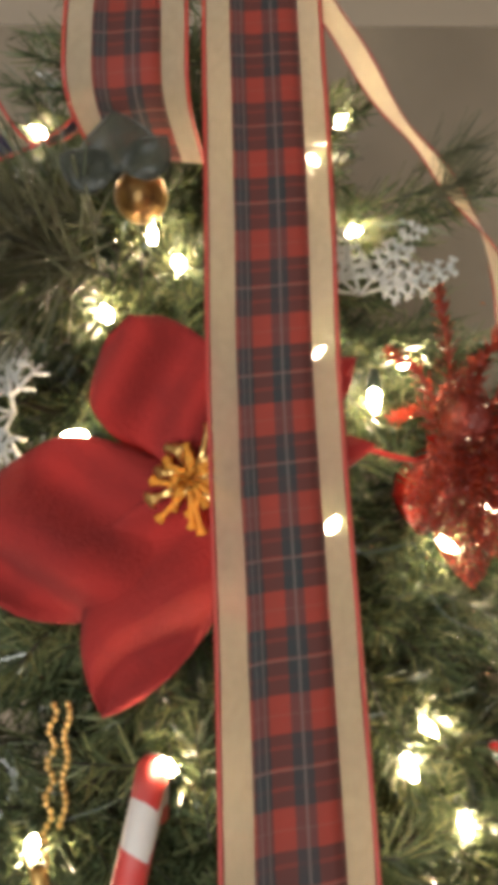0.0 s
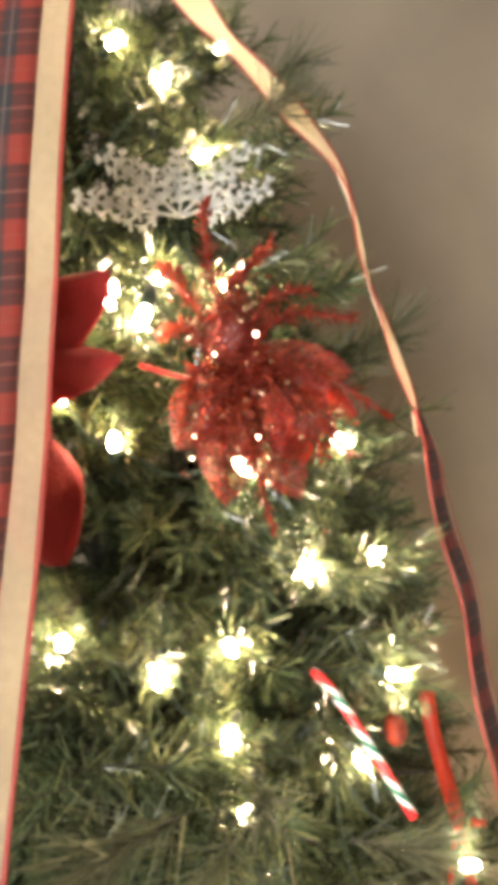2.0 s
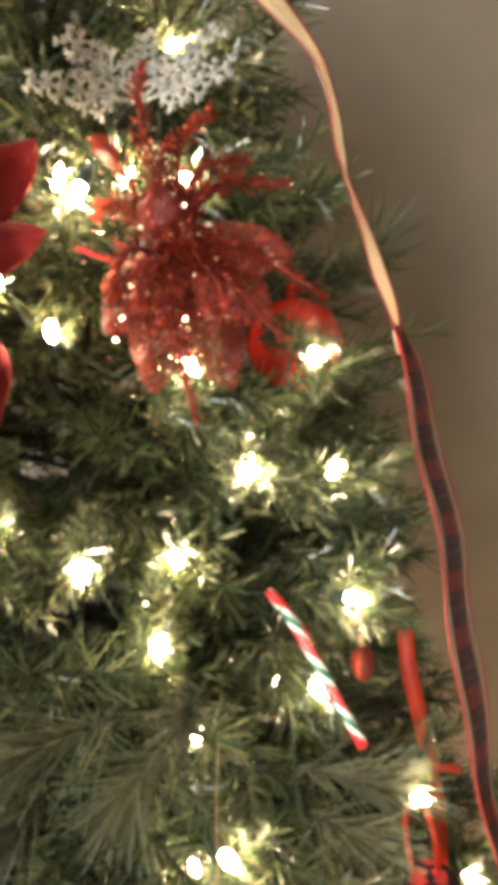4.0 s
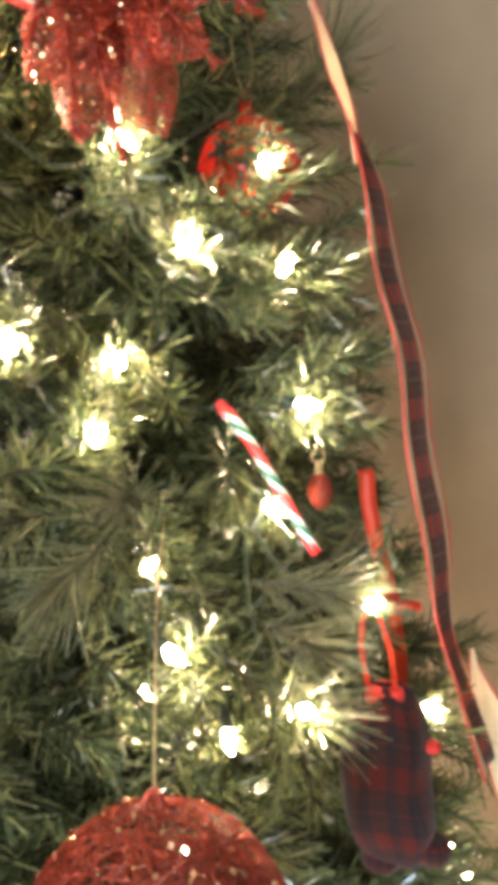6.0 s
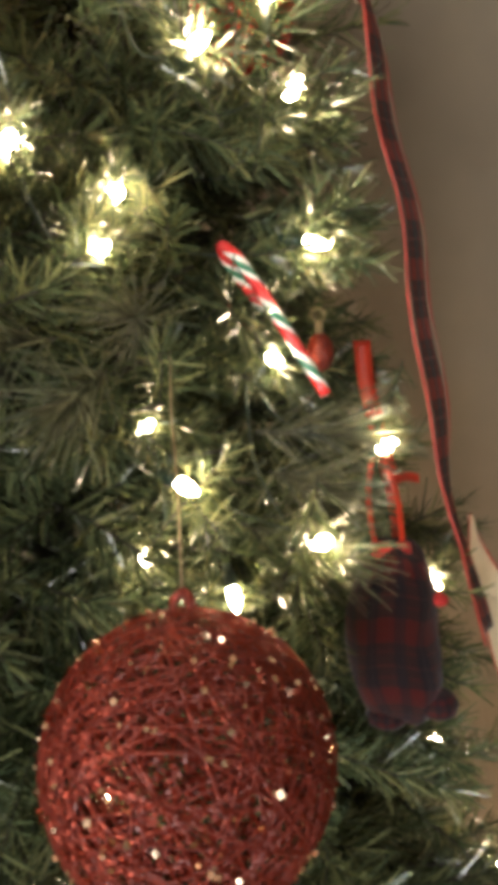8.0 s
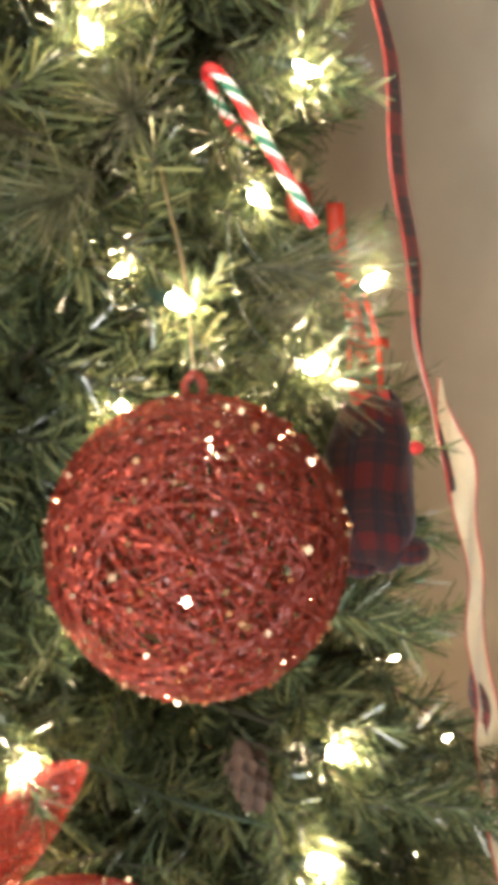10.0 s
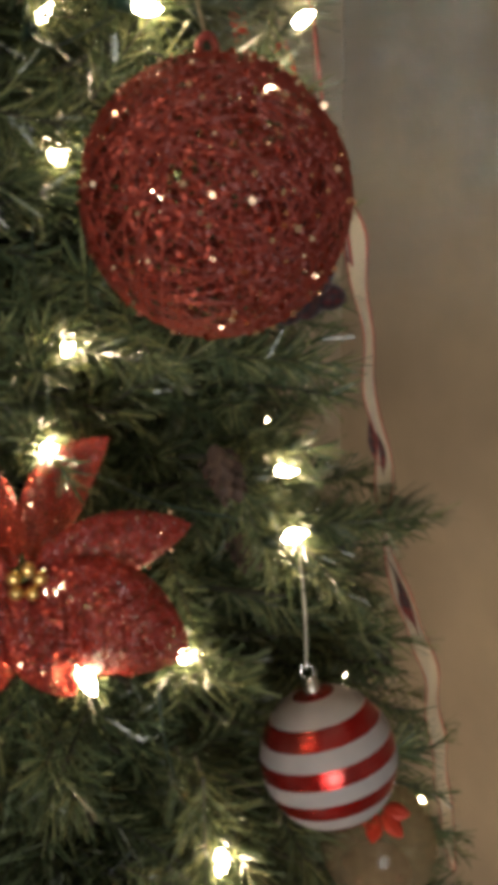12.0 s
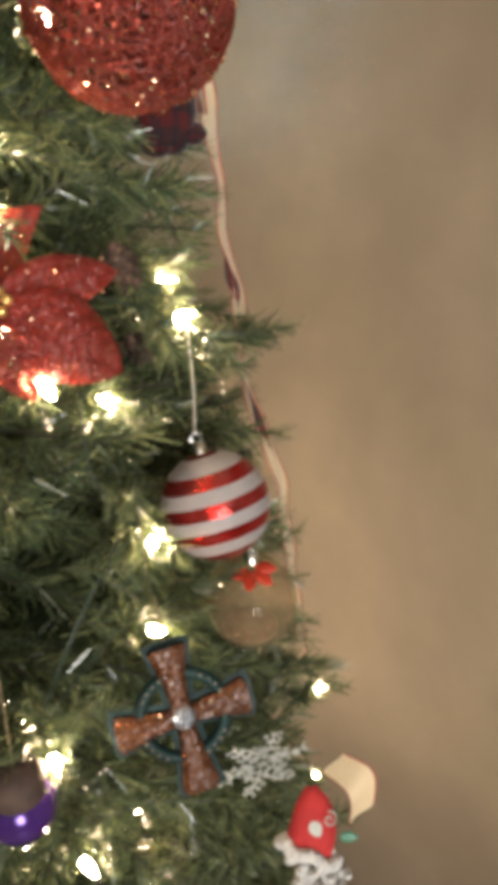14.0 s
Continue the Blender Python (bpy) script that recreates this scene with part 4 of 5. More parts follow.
# ---- velvet poinsettia ----
poinsettia = thing("velvet_poinsettia", facing((0.018, 0.362, 1.818), (0.12, -0.98, 0.05), -6), "large red velvet poinsettia with gold centre tucked in the branches", "artificial flower")
for k, (a, n, w, up, cup, tip, blunt) in enumerate(((112, 0.078, 0.062, 0.010, 0.25, 1.3, 0.5), (200, 0.100, 0.088, 0.026, 0.22, 1.3, 0.5), (248, 0.104, 0.062, 0.03, 0.35, 0.8, 0.75), (38, 0.088, 0.044, 0.0, 0.5, 0.8, 0.75), (12, 0.078, 0.030, 0.004, 0.5, 0.8, 0.75),
                                                   (305, 0.092, 0.052, -0.004, 0.35, 1.0, 0.6), (335, 0.05, 0.036, 0.018, 0.4, 1.0, 0.6))):
    thick(part("petal", petal(a, n, w, up, cup, tip, 0.32, seed=k * 1.7, blunt=blunt, rows=20, cols=12).mesh("petal", VELVET), poinsettia), 0.0007)
gs = np.random.default_rng(17)
for k in range(34):
    a, n = k * 2.4, gs.uniform(0.006, 0.017)
    d = Vector((math.cos(a), math.sin(a), 0))
    base = Vector((-0.002, 0.002, 0.010)) + d * gs.uniform(0.0, 0.006)
    curl = [base, base + d * n * 0.5 + Vector((0, 0, 0.010)), base + d * n + Vector((gs.normal(0, 0.003), gs.normal(0, 0.003), 0.006))]
    part("stamen", Shape().tube(spline(curl, 4), [0.0013] * 8 + [0.0030], 6).mesh("stamen", AMBERGLASS if k % 3 else GOLD), poinsettia, "amber and gold curl")

# ---- sheer glitter poinsettia ----
glitter_flower = thing("glitter_poinsettia", facing((0.086, 0.285, 1.328), (0.35, -0.90, 0.10)), "sheer red glitter poinsettia with veined petals among the branches", "artificial flower")
for k, (a, n, w, up) in enumerate(((37, 0.058, 0.028, -0.075), (3, 0.064, 0.030, 0.014), (321, 0.066, 0.044, 0.05), (280, 0.046, 0.034, 0.03), (225, 0.062, 0.042, 0.02), (165, 0.062, 0.040, -0.03), (110, 0.045, 0.030, -0.07))):
    pet = thick(part("petal", petal(a, n, w, up, 0.25, 0.85, 0.05, seed=k).mesh("petal", SHEERGLITTER), glitter_flower), 0.0006)
    ar = radians(a)
    d, side = Vector((math.cos(ar), math.sin(ar), 0)), Vector((-math.sin(ar), math.cos(ar), 0))
    vein = Shape()
    for s in (0.2, 0.32, 0.44, 0.56, 0.68):
        z0, z1 = up * s * (1.15 - 0.75 * s) + 0.0016, up * (s + 0.13) * (1.15 - 0.75 * (s + 0.13)) - 0.25 * w * 0.15 + 0.0014
        for sg in (-1, 1):
            vein.tube([d * s * n + Vector((0, 0, z0)), d * (s + 0.13) * n + side * sg * w * 0.34 * math.sin(math.pi * (s + 0.1)) + Vector((0, 0, z1))], 0.0005, 4)
    part("vein", vein.mesh("vein", REDGLITTER), pet)
    gq = np.random.default_rng(30 + k)
    cells = [v.co for v in pet.data.vertices if 0.015 < math.hypot(v.co.x, v.co.y) < 0.95 * n]
    spots = [tuple(cells[int(gq.integers(0, len(cells)))] + Vector((gq.normal(0, 0.0015), gq.normal(0, 0.0015), 0.0012))) for _ in range(34)]
    tagged(part("glitter", flakes_mesh("glitter", spots, 0.0008, FLAKE, 50 + k), pet), "", "", "", "stuff")
for k in range(5):
    a = k * 1.257
    part("stamen", Shape().ball((0.005 * math.cos(a), 0.005 * math.sin(a), 0.008), 0.003, 8, 6).mesh("stamen", GOLD), glitter_flower, "gold bead")


# ---- big wound glitter ball ----
def wound_ball(radius, count, seed):
    g = np.random.default_rng(seed)
    threads = []
    for _ in range(count):
        n = Vector(g.normal(0, 1, 3)).normalized()
        a = n.orthogonal().normalized()
        b = n.cross(a)
        off, r = g.normal(0, 0.22) * radius, radius * g.uniform(0.972, 1.0)
        off = max(-0.8 * radius, min(0.8 * radius, off))
        rr = math.sqrt(r * r - off * off)
        w = n * g.uniform(0.0003, 0.00075)
        rows = []
        for k in range(49):
            t = 2 * math.pi * k / 48
            rad = a * math.cos(t) + b * math.sin(t)
            c = rad * rr + n * off
            lift = c.normalized() * 0.0007
            rows.append([c - w, c + lift, c + w])
        threads.append(Shape().grid(rows))
    return threads


red_ball = thing("glitter_thread_ball", (0.170, 0.327, 1.455), "large red ball of wound glittering thread hanging on gold cord", "bauble")
for one in wound_ball(0.0505, 88, 5):
    part("thread", one.mesh("thread", REDGLITTER), red_ball)
part("net", Shape().ball((0, 0, 0), 0.0485, 32, 22).mesh("net", BALLNET), red_ball, "fine red glitter netting")
g5 = np.random.default_rng(8)
pts = g5.normal(0, 1, (700, 3))
pts = pts / np.linalg.norm(pts, axis=1)[:, None] * 0.0512
tagged(part("glitter", flakes_mesh("glitter", pts, 0.0012, FLAKE, 3), red_ball), "", "", "", "stuff")
part("stem_loop", Shape().tube(spline([(-0.0025, 0.006, 0.049), (-0.003, 0.007, 0.054), (0.0005, 0.008, 0.057), (0.003, 0.007, 0.053), (0.0025, 0.006, 0.049)], 5), 0.0016, 6).mesh("stem_loop", REDGLITTER), red_ball)
cord(red_ball, [(0.0, 0.008, 0.056), (-0.006, 0.03, 0.09), (-0.018, 0.065, 0.115), (-0.030, 0.105, 0.135)], 0.0006, GOLDCORD)

# ---- striped bauble ----
striped = thing("striped_bauble", Matrix.Translation((0.222, 0.361, 1.147)) @ pose(0, 0, 0, -20, -10, 0), "glossy red bauble with white glitter stripes hanging on silver thread", "bauble")
part("globe", Shape().ball((0, 0, 0), 0.0395, 36, 24).mesh("globe", BALLSTRIPE), striped)
cap_and_loop(striped, (0, 0, 0.0391), 0.0045)
back = striped.matrix_world.inverted()
cord(striped, [Vector((0, 0, 0.0525)), back @ Vector((0.2125, 0.377, 1.235)), back @ Vector((0.209, 0.378, 1.285))], 0.0005, THREAD, "thread")

# ---- clear bauble with sand ----
clear_ball = thing("clear_bauble", (0.271, 0.413, 1.012), "clear glass bauble with sand inside and a red bow", "bauble")
part("globe", Shape().ball((0, 0, 0), 0.041, 36, 24).mesh("globe", FILM_GLASS), clear_ball, "clear glass globe with a beige film for reflected light")
prof = [(0.0001, -0.0385)] + [(0.0385 * math.sin(t), -0.0385 * math.cos(t)) for t in [0.18 * k for k in range(1, 5)]] + [(0.022, -0.0285), (0.010, -0.0275), (0.0001, -0.027)]
part("sand", Shape().lathe(prof, 28).mesh("sand", SAND), clear_ball, "pale sand with small shells")
for k, (sx, sy) in enumerate(((-0.012, -0.022), (0.004, -0.026), (0.015, -0.018), (-0.02, -0.01))):
    part("shell_piece", Shape().ball((sx * 0.8, sy * 0.8, -0.0265 + 0.002 * (k % 3)), 0.0030, 8, 6, 0.5).mesh("shell_piece", SHELL), clear_ball)
cap_and_loop(clear_ball, (0, 0, 0.041))
for a in (200, -20, 245, 300):
    thick(part("bow_loop", petal(a, 0.017 if a in (200, -20) else 0.019, 0.012, 0.008, 0.6, 0.9, 0.1).mesh("bow_loop", REDSATIN), clear_ball), 0.0006).matrix_local = Matrix.Translation((-0.004, -0.010, 0.042)) @ Matrix.Rotation(radians(35), 4, "X")
cord(clear_ball, [(0, 0, 0.05), (0.0, 0.01, 0.08), (-0.01, 0.03, 0.11)], 0.0006, THREAD, "thread")

# ---- cross ornament ----
cross = thing("cross_ornament", facing((0.160, 0.246, 1.079), (-0.15, -0.9, 0.40), 10) @ Matrix.Scale(0.97, 4), "amber glitter cross ornament on a dark beaded ring", "ornament")


def flared_arm(angle, n, w0, w1, t):
    a = radians(angle)
    m = Matrix.Rotation(a, 4, "Z")
    rows = []
    for s in (0.0, 0.3, 0.6, 0.85, 1.0):
        w = w0 + (w1 - w0) * s ** 1.8
        rows.append([m @ Vector((s * n + (0.002 if abs(y) < w / 2.5 and s == 1.0 else 0), y, z)) for y, z in ((-w / 2, 0), (-w / 2, t * 0.6), (-w / 3.2, t), (w / 3.2, t), (w / 2, t * 0.6), (w / 2, 0))])
    sh = Shape().grid(rows, True)
    b = len(sh.v)
    sh.f.append(tuple(range(b - 6, b)))
    return sh


for a, n in ((0, 0.040), (90, 0.043), (180, 0.040), (270, 0.046)):
    part("arm", flared_arm(a, n, 0.011, 0.024, 0.0085).mesh("arm", AMBER, False), cross)
    part("backing", flared_arm(a, n + 0.003, 0.019, 0.031, 0.002).mesh("backing", TEAL, False), cross, "dark teal backing edge")
ring = [Vector((0.0265 * math.cos(t), 0.0265 * math.sin(t), 0.002)) for t in [k * math.pi / 18 for k in range(37)]]
part("ring", Shape().tube(ring, 0.0042, 8).mesh("ring", TEAL), cross, "dark teal ring")
for k in range(32):
    if (k % 8) in (2, 3, 4, 5, 6):
        t = 2 * math.pi * k / 32 - 0.25
        part("bead", Shape().ball((0.0272 * math.cos(t), 0.0272 * math.sin(t), 0.0062), 0.0012, 6, 5).mesh("bead", SILVER), cross, "silver bead")
part("centre_boss", Shape().ball((0, 0, 0.0075), 0.0075, 14, 8, 0.45).mesh("centre_boss", SILVERGLIT), cross, "silver glitter boss")
cord(cross, [(0, 0.045, 0.001), (0.0, 0.058, -0.008), (0.002, 0.07, -0.02)], 0.0007, GOLDCORD)

# ---- sprays ----
cedar = thing("flocked_cedar_spray", facing((0.104, 0.462, 1.911), (0.10, -0.95, 0.2)), "white flocked cedar spray with flat forked leaves", "artificial foliage")
for k, (a, n, tilt) in enumerate(((6, 0.054, 12), (46, 0.060, -8), (92, 0.050, -14), (135, 0.056, 10), (172, 0.058, 22))):
    ob = part("frond", fern(20 + k, n, 6, 0.017, 0.0011).mesh("frond", FLOCK), cedar)
    ob.matrix_local = Matrix.Rotation(radians(a), 4, "Z") @ Matrix.Rotation(radians(-tilt), 4, "Y")
cedar2 = thing("flocked_cedar_spray", facing((-0.075, 0.385, 1.862), (0.0, -1, 0.2)), "small white flocked sprig beside the velvet flower", "artificial foliage")
for k, (a, n) in enumerate(((160, 0.05), (200, 0.045), (95, 0.04), (240, 0.04))):
    part("frond", fern(40 + k, n, 5, 0.02, 0.0013).mesh("frond", FLOCK), cedar2).matrix_local = Matrix.Rotation(radians(a), 4, "Z")

snowflake = thing("snowflake_ornament", facing((0.232, 0.290, 0.958), (-0.1, -1.0, -0.1), 15), "white glitter snowflake ornament with forked arms", "ornament")
for k in range(6):
    part("arm", fern(60 + k, 0.034, 4, 0.013, 0.0007).mesh("arm", FLOCK), snowflake).matrix_local = Matrix.Rotation(radians(60 * k), 4, "Z")

pick = thing("red_glitter_pick", (0.140, 0.408, 1.825), "red glitter floral pick with tinsel fronds and a ball", "artificial flower")
PICK_ENDS = [(-0.003, -0.015, 0.072), (0.063, -0.033, 0.008), (0.075, -0.02, -0.035), (0.022, -0.037, -0.082), (-0.028, -0.01, 0.045), (0.028, -0.01, 0.05),
             (-0.022, -0.02, -0.03), (0.0, -0.03, -0.06), (0.035, -0.03, -0.03), (-0.03, -0.012, 0.012), (0.012, -0.02, 0.035), (0.058, -0.026, -0.052), (0.045, -0.02, 0.024)]
for k, e in enumerate(PICK_ENDS):
    e = Vector(e)
    mid = e * 0.5 + Vector((0.0, -0.012, 0.008))
    fr = part("frond", quad_mesh("frond", brush([(0, 0, -0.01), mid, e], 0.011, 130, 70 + k, 0.0008), [PICKGLITTER]), pick)
    part("stem", Shape().tube(spline([(0, 0, -0.01), mid, e], 5), 0.0009, 5).mesh("stem", PICKGLITTER), fr)
part("ball", Shape().ball((0.004, -0.014, 0.008), 0.0125, 20, 14).mesh("ball", REDGLITTER), pick, "dull red glitter ball")
for k, (a, n, w, up) in enumerate(((236, 0.044, 0.032, 0.012), (266, 0.064, 0.034, 0.018), (294, 0.070, 0.034, 0.010), (322, 0.058, 0.034, 0.014), (350, 0.056, 0.030, 0.010), (78, 0.034, 0.026, 0.012))):
    thick(part("petal", petal(a, n, w, up, 0.4, 0.9, 0.25, seed=k).mesh("petal", NETGLITTER), pick, "sheer red glitter petal"), 0.0005).matrix_local = facing((0.0, -0.008, -0.004), (0.15, -0.98, 0.1))
gp = np.random.default_rng(9)
pts = np.column_stack((gp.normal(0.004, 0.018, 260), gp.normal(-0.028, 0.006, 260), gp.normal(-0.024, 0.032, 260)))
tagged(part("glitter", flakes_mesh("glitter", pts, 0.0010, FLAKE, 4), pick), "", "", "", "stuff")
stalk = Shape().tube(spline([(-0.045, -0.008, 0.0), (-0.025, 0.0, -0.008), (0.0, 0.0, -0.014)], 5), 0.0014, 6)
part("stalk", stalk.mesh("stalk", VELVET), pick)

# ---- jingle bell ----
bell = thing("jingle_bell", (0.150, 0.590, 1.785), "large red jingle bell with black star cut hanging on gold cord", "ornament")
part("bell_body", Shape().ball((0, 0, 0), 0.034, 28, 18, 0.97).mesh("bell_body", REDENAMEL), bell)
# black strips on the closed shell stand for the shade inside the slots
for k in range(3):
    a = radians(60 * k + 10)
    slot = [Vector((s * math.cos(a), s * math.sin(a), 0)) for s in (-0.010, 0.0, 0.010)]
    m = facing((0, 0, 0), (-0.25, -0.95, 0.15))
    slot = [m @ Vector((v.x, v.y, math.sqrt(0.0344 ** 2 - v.x ** 2 - v.y ** 2))) for v in slot]
    part("star_cut", Shape().tube(slot, [0.0008, 0.0022, 0.0008], 6).mesh("star_cut", BLACK), bell, "black strip for the shaded slot")
part("waist_band", Shape().lathe([(0.0345, -0.002), (0.0355, 0.0), (0.0345, 0.002)], 32).mesh("waist_band", REDENAMEL), bell)
cap_and_loop(bell, (0, 0, 0.032), 0.005, REDENAMEL)
cord(bell, [(0.0, 0, 0.043), (-0.006, -0.002, 0.07), (-0.004, 0.0, 0.10)], 0.0008, GOLDCORD)
cord(bell, [(0.0, 0, 0.043), (0.006, 0.002, 0.065), (0.002, 0.0, 0.10)], 0.0008, GOLDCORD)


# ---- candy canes ----
def candy_cane(name, pts, radius, mat, label):
    o = Vector(pts[0])
    ob = thing(name, o, label, "candy cane")
    part("twisted_rod", Shape().tube([p - o for p in spline(pts, 9)], radius, 10).mesh("twisted_rod", mat), ob)
    return ob


candy_cane("candy_cane", [(0.172, 0.506, 1.604), (0.163, 0.505, 1.617), (0.154, 0.496, 1.633), (0.155, 0.484, 1.640), (0.166, 0.478, 1.630), (0.186, 0.473, 1.598), (0.206, 0.469, 1.563)], 0.0030, CANDY, "thin red white and green twisted candy cane hooked on a branch")
candy_cane("candy_cane", [(-0.018, 0.355, 1.672), (-0.015, 0.352, 1.687), (-0.012, 0.344, 1.698), (-0.010, 0.331, 1.697), (-0.012, 0.320, 1.685), (-0.018, 0.307, 1.663), (-0.026, 0.293, 1.640), (-0.034, 0.277, 1.615)], 0.0070, CANDYBIG, "thick red and white striped candy cane among the branches")

# ---- red satin hanger and tartan cloth ornament ----
hanger = thing("satin_ribbon", (0.218, 0.602, 1.537), "narrow red satin ribbon tied in a small bow", "ribbon")


def strip(pts, width, across):
    rows = [[p - Vector(across) * width / 2, p + Vector((0, 0, 0)), p + Vector(across) * width / 2] for p in spline(pts, 6)]
    return Shape().grid(rows)


thick(part("strand", strip([(-0.004, 0.002, 0.046), (-0.002, -0.002, 0.02), (0.004, -0.006, -0.01), (0.012, -0.010, -0.048)], 0.0115, (0.95, 0.1, 0)).mesh("strand", REDSATIN), hanger), 0.0005)
thick(part("bow_tail", strip([(0.012, -0.010, -0.046), (0.022, -0.012, -0.043), (0.03, -0.010, -0.045)], 0.006, (0, 0.3, 0.9)).mesh("bow_tail", REDSATIN), hanger), 0.0005)
thick(part("strand", strip([(0.012, -0.010, -0.048), (0.016, -0.02, -0.08), (0.018, -0.06, -0.105)], 0.009, (0.9, 0.4, 0)).mesh("strand", REDSATIN), hanger), 0.0005)

cloth = thing("tartan_cloth_ornament", (0.233, 0.505, 1.424), "dark red tartan stuffed cloth ornament with a red loop", "ornament")
lump = Shape()
rows = []
for i in range(15):
    t = math.pi * i / 14
    zc = 0.052 * math.cos(t)
    r = 0.0001 + 0.027 * math.sin(t) ** 0.6 * (1.0 - 0.10 * math.cos(t)) * (1.0 + 0.05 * math.sin(7 * t))
    rows.append([Vector((r * 0.95 * math.cos(a) * (1 + 0.07 * math.sin(4 * a + 5 * t)) + 0.002 * math.sin(3 * t), r * 0.8 * math.sin(a), zc + 0.003 * math.sin(3 * a))) for a in [2 * math.pi * k / 20 for k in range(20)]])
lump.grid(rows, True)
part("body", lump.mesh("body", DARKPLAID), cloth)
part("cuff", Shape().lathe([(0.011, 0.044), (0.0115, 0.047), (0.010, 0.052), (0.006, 0.053), (0.0001, 0.052)], 18).mesh("cuff", REDFELT), cloth, "red felt cuff")
for sx, sz, dx in ((0.022, -0.040, 0.012), (-0.006, -0.048, -0.004)):
    part("foot", Shape().ball((sx, -0.004, sz), 0.012, 12, 8, 0.7).mesh("foot", DARKPLAID), cloth)
part("side_tab", Shape().ball((0.025, -0.002, 0.020), 0.0048, 10, 7, 0.8).mesh("side_tab", REDFELT), cloth)
for sx in (-0.009, 0.006):
    thick(part("loop", strip([(sx, 0.0, 0.05), (sx - 0.002, -0.006, 0.08), (-0.006, -0.007, 0.112)], 0.0032, (0.9, 0.3, 0)).mesh("loop", REDSATIN), cloth), 0.0005)

# ---- small ornaments ----
gold_ball = thing("gold_bauble", (-0.003, 0.405, 1.966), "small antique gold bauble behind dark pine needles", "bauble")
part("globe", Shape().ball((0, 0, 0), 0.014, 18, 12).mesh("globe", ANTIQUE), gold_ball)
cap_and_loop(gold_ball, (0, 0, 0.014), 0.003, GOLD)
gauze = thing("gauze_leaf", facing((0.004, 0.343, 1.952), (0.1, -0.95, 0.25), 0), "dark green gauze leaf in front of the tartan bow", "artificial leaf")
for a, n, w in ((92, 0.030, 0.034), (150, 0.026, 0.024), (40, 0.024, 0.022)):
    thick(part("leaf_blade", petal(a, n, w, 0.006, 0.3, 0.9, 0.1).mesh("leaf_blade", GAUZE), gauze), 0.0004)
silver_ball = thing("silver_bauble", (-0.051, 0.372, 1.955), "tiny pale silver bauble between long pine needles", "bauble")
part("globe", Shape().ball((0, 0, 0), 0.0062, 14, 10).mesh("globe", SILVERGLIT), silver_ball)
cap_and_loop(silver_ball, (0, 0, 0.0062), 0.002, SILVER)
small_red = thing("red_bauble", (-0.040, 0.285, 1.668), "small glossy red bauble under a gold chain", "bauble")
part("globe", Shape().ball((0, 0, 0), 0.014, 18, 12).mesh("globe", REDENAMEL), small_red)
cap_and_loop(small_red, (0, 0, 0.014), 0.003, GOLD)
red2 = thing("red_bauble", (0.194, 0.545, 1.580), "small red drop bauble between branches behind the candy cane", "bauble")
part("globe", Shape().ball((0, 0, 0), 0.0078, 16, 12, 1.5).mesh("globe", PICKGLITTER), red2)
cap_and_loop(red2, (0, 0, 0.0109), 0.0022, GOLDCORD)
chain = thing("bead_chain", (-0.041, 0.316, 1.738), "short gold bead chain hanging from a twig", "bead chain")
for k in range(20):
    f = k / 19
    part("bead", Shape().ball((0.0015 * math.sin(k * 1.3), -0.02 * f, -0.044 * f), 0.0014, 6, 5).mesh("bead", GOLD), chain)
    if k < 18:
        part("bead", Shape().ball((0.006 + 0.001 * math.sin(k), -0.02 * f, -0.044 * f), 0.0014, 6, 5).mesh("bead", GOLD), chain)


def pine_cone(centre, size, lean):
    ob = thing("pine_cone", Matrix.Translation(centre) @ pose(0, 0, 0, *lean), "small brown pine cone with pale scale tips", "pine cone", "pine cones on the tree")
    part("core", Shape().ball((0, 0, 0), size * 0.42, 10, 8, 2.0).mesh("core", CONE), ob)
    scale_me = petal(0, size * 0.55, size * 0.5, size * 0.18, 0.4, 0.9, rows=4, cols=3).mesh("scale", CONE)
    for k in range(30):
        f = k / 29
        a, zc = k * 2.4, size * (-0.75 + 1.45 * f)
        r = size * 0.36 * math.sqrt(max(1 - (zc / size) ** 2 * 0.9, 0.1))
        s = part("scale", scale_me, ob)
        s.matrix_local = Matrix.Rotation(a, 4, "Z") @ Matrix.Translation((r * 0.6, 0, zc)) @ Matrix.Rotation(radians(-35 - 30 * f), 4, "Y")


pine_cone((0.172, 0.395, 1.318), 0.015, (20, 160, 0))
pine_cone((0.300, 0.515, 1.085), 0.015, (10, 10, 0))
pine_cone((0.185, 0.43, 1.25), 0.013, (60, 150, 0))

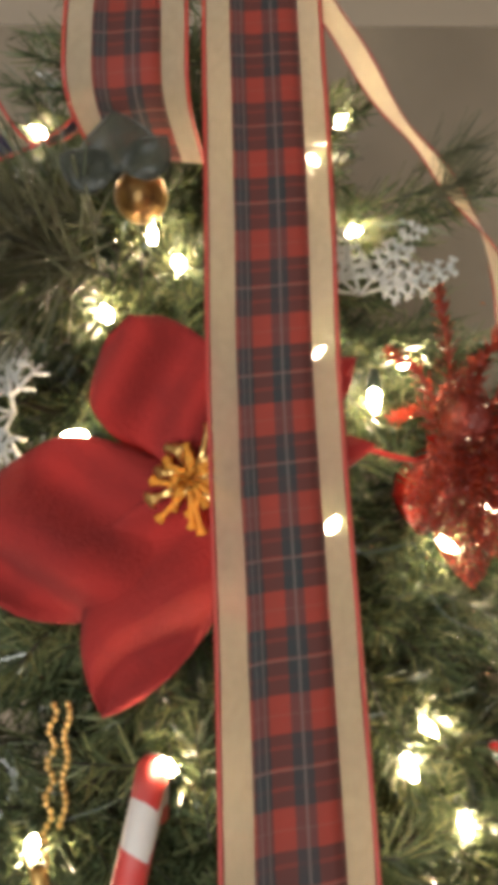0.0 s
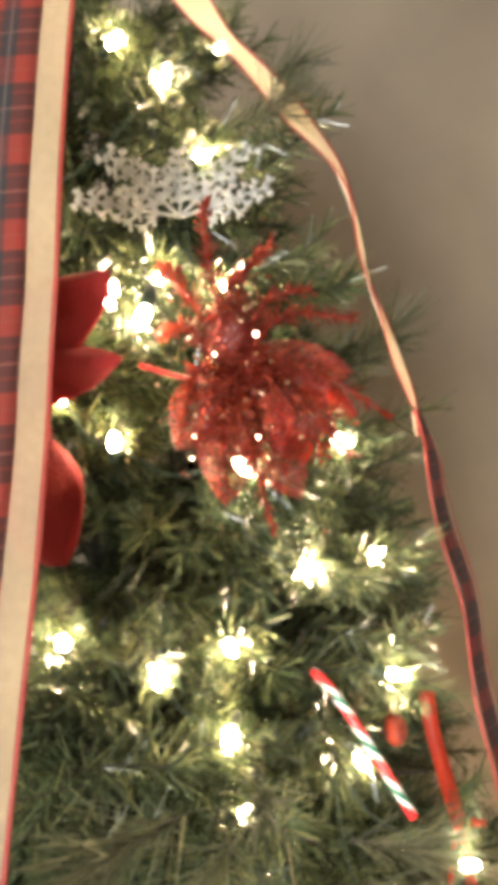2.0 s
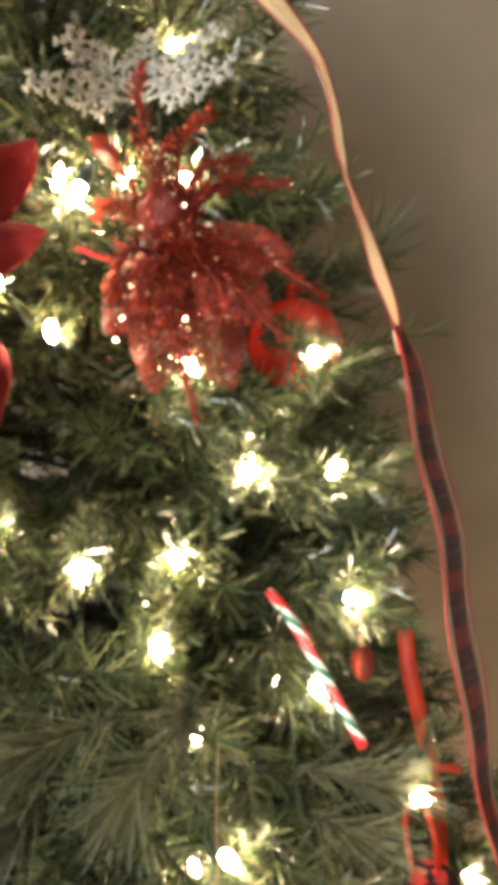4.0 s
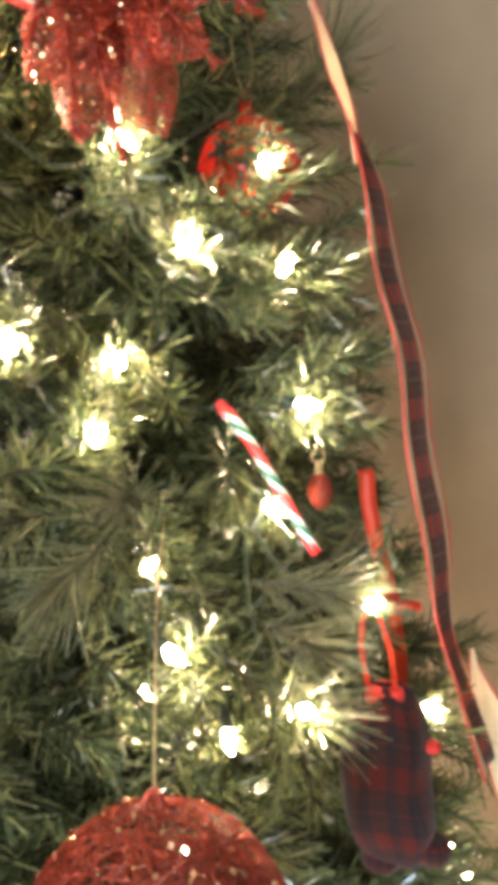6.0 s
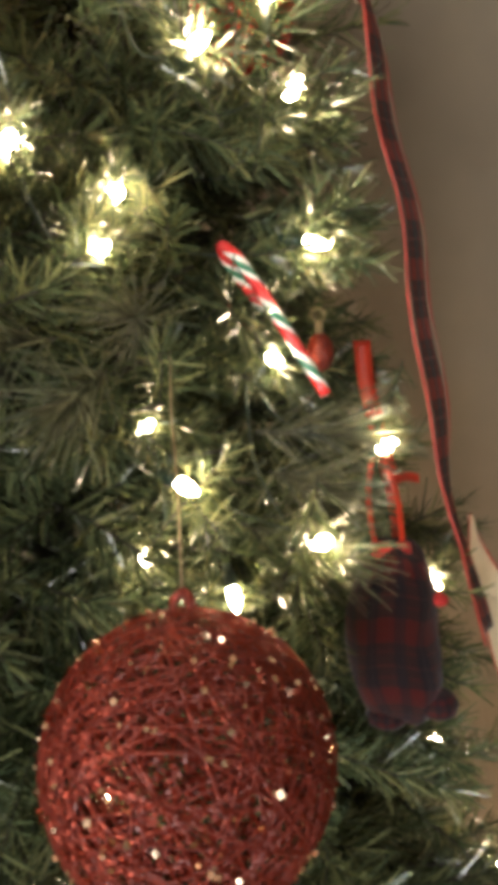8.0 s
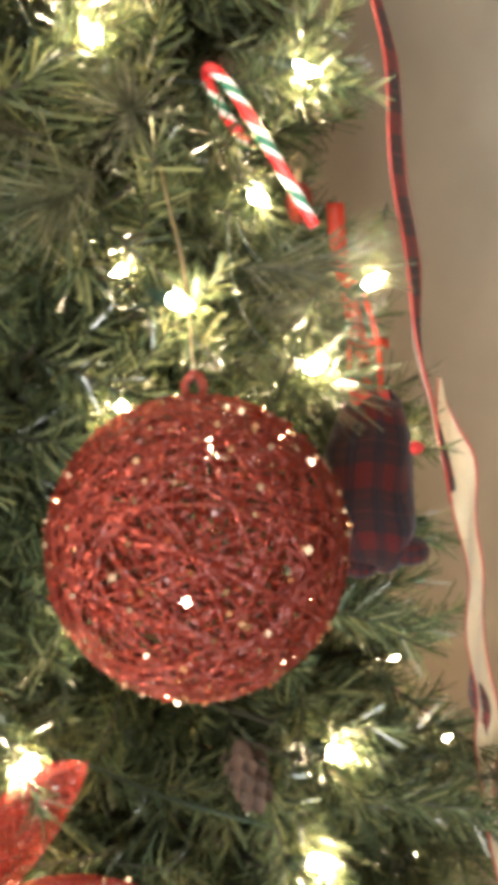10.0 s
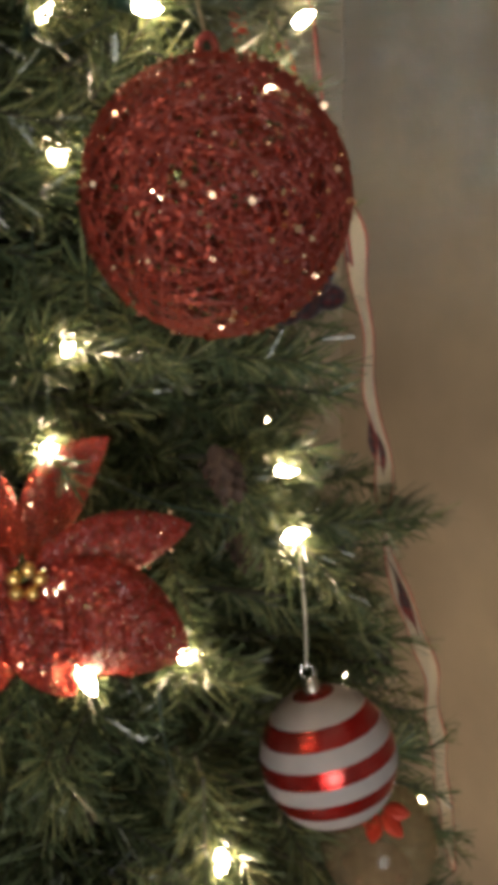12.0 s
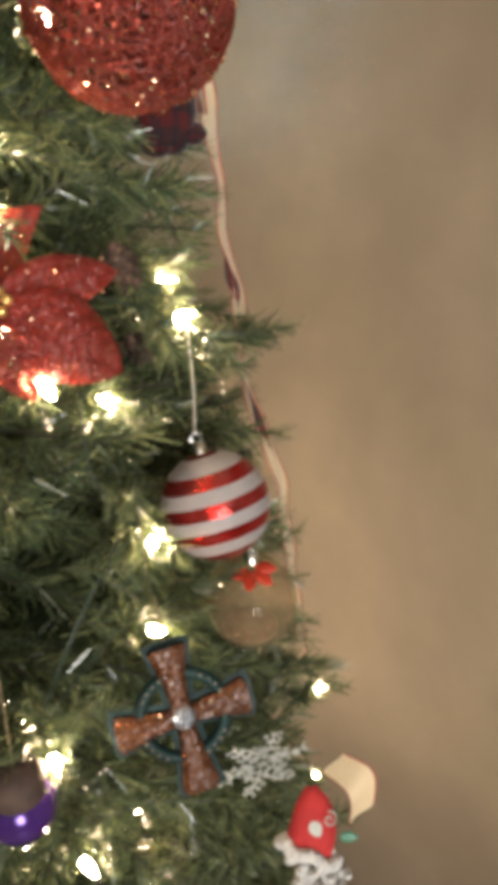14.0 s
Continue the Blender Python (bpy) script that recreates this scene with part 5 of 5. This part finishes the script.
# red hat ornament at the lower side of the tree
hat = thing("red_hat_ornament", facing((0.262, 0.262, 0.911), (-0.2, -0.8, 0.55), -26) @ Matrix.Scale(0.92, 4), "red felt hat ornament with white swirl and fur brim", "ornament")
rows = []
for i in range(13):
    t = i / 12
    r = 0.0001 + 0.021 * math.sqrt(1 - (1 - min(t / 0.6, 1)) ** 2) * (0.86 + 0.14 * t)
    rows.append([Vector((0.004 - 0.012 * (1 - t) ** 2 + r * math.cos(a), 0.030 - 0.051 * t, r * 0.6 * math.sin(a))) for a in [2 * math.pi * k / 20 for k in range(20)]])
part("crown", Shape().grid(rows, True).mesh("crown", REDFELT), hat)
brim = Shape()
for k in range(26):
    a = 2 * math.pi * k / 26
    brim.ball((0.005 + 0.024 * math.cos(a), -0.021 + 0.002 * math.sin(5 * a), 0.0145 * math.sin(a)), 0.0058, 8, 6)
tagged(part("fur_brim", brim.mesh("fur_brim", FUR), hat, "white fur brim"), "", "", "", "stuff")
fluff = Shape()
gf = np.random.default_rng(14)
for k in range(140):
    fluff.ball((0.018 + gf.normal(0, 0.013), -0.035 + gf.normal(0, 0.008), gf.normal(0.002, 0.006)), gf.uniform(0.0025, 0.0048), 7, 5, 1.3)
tagged(part("fur_tuft", fluff.mesh("fur_tuft", FUR), hat, "white fur tuft"), "", "", "", "stuff")
swirl = [Vector((0.008 + (0.001 + 0.0011 * t) * math.cos(1.6 * t), 0.012 + (0.001 + 0.0011 * t) * math.sin(1.6 * t), 0.0135)) for t in [0.35 * k for k in range(16)]]
part("swirl", Shape().tube(swirl, 0.0007, 5).mesh("swirl", FLOCK), hat, "white swirl")
part("patch", petal(-40, 0.014, 0.011, 0.0, 0.2).mesh("patch", FLOCK), hat, "white patch").matrix_local = Matrix.Translation((-0.008, 0.008, 0.0135))
part("leaf", petal(20, 0.016, 0.009, 0.0, 0.3).mesh("leaf", GREENENAMEL), hat, "green holly leaf").matrix_local = Matrix.Translation((0.018, 0.0, 0.011))

# purple bauble low among the branches
purple = thing("purple_bauble", (0.062, 0.222, 1.071), "shiny purple bauble with dull red cap beside a bulb", "bauble")
part("globe", Shape().ball((0, 0, 0), 0.019, 22, 16).mesh("globe", PURPLE), purple)
part("cap", Shape().lathe([(0.0001, 0.030), (0.012, 0.029), (0.016, 0.022), (0.015, 0.012)], 18).mesh("cap", CONE), purple, "dull red cap")
cord(purple, [(0, 0, 0.026), (0.0, 0.01, 0.05), (0.0, 0.03, 0.07)], 0.0005, GOLDCORD, "thread")
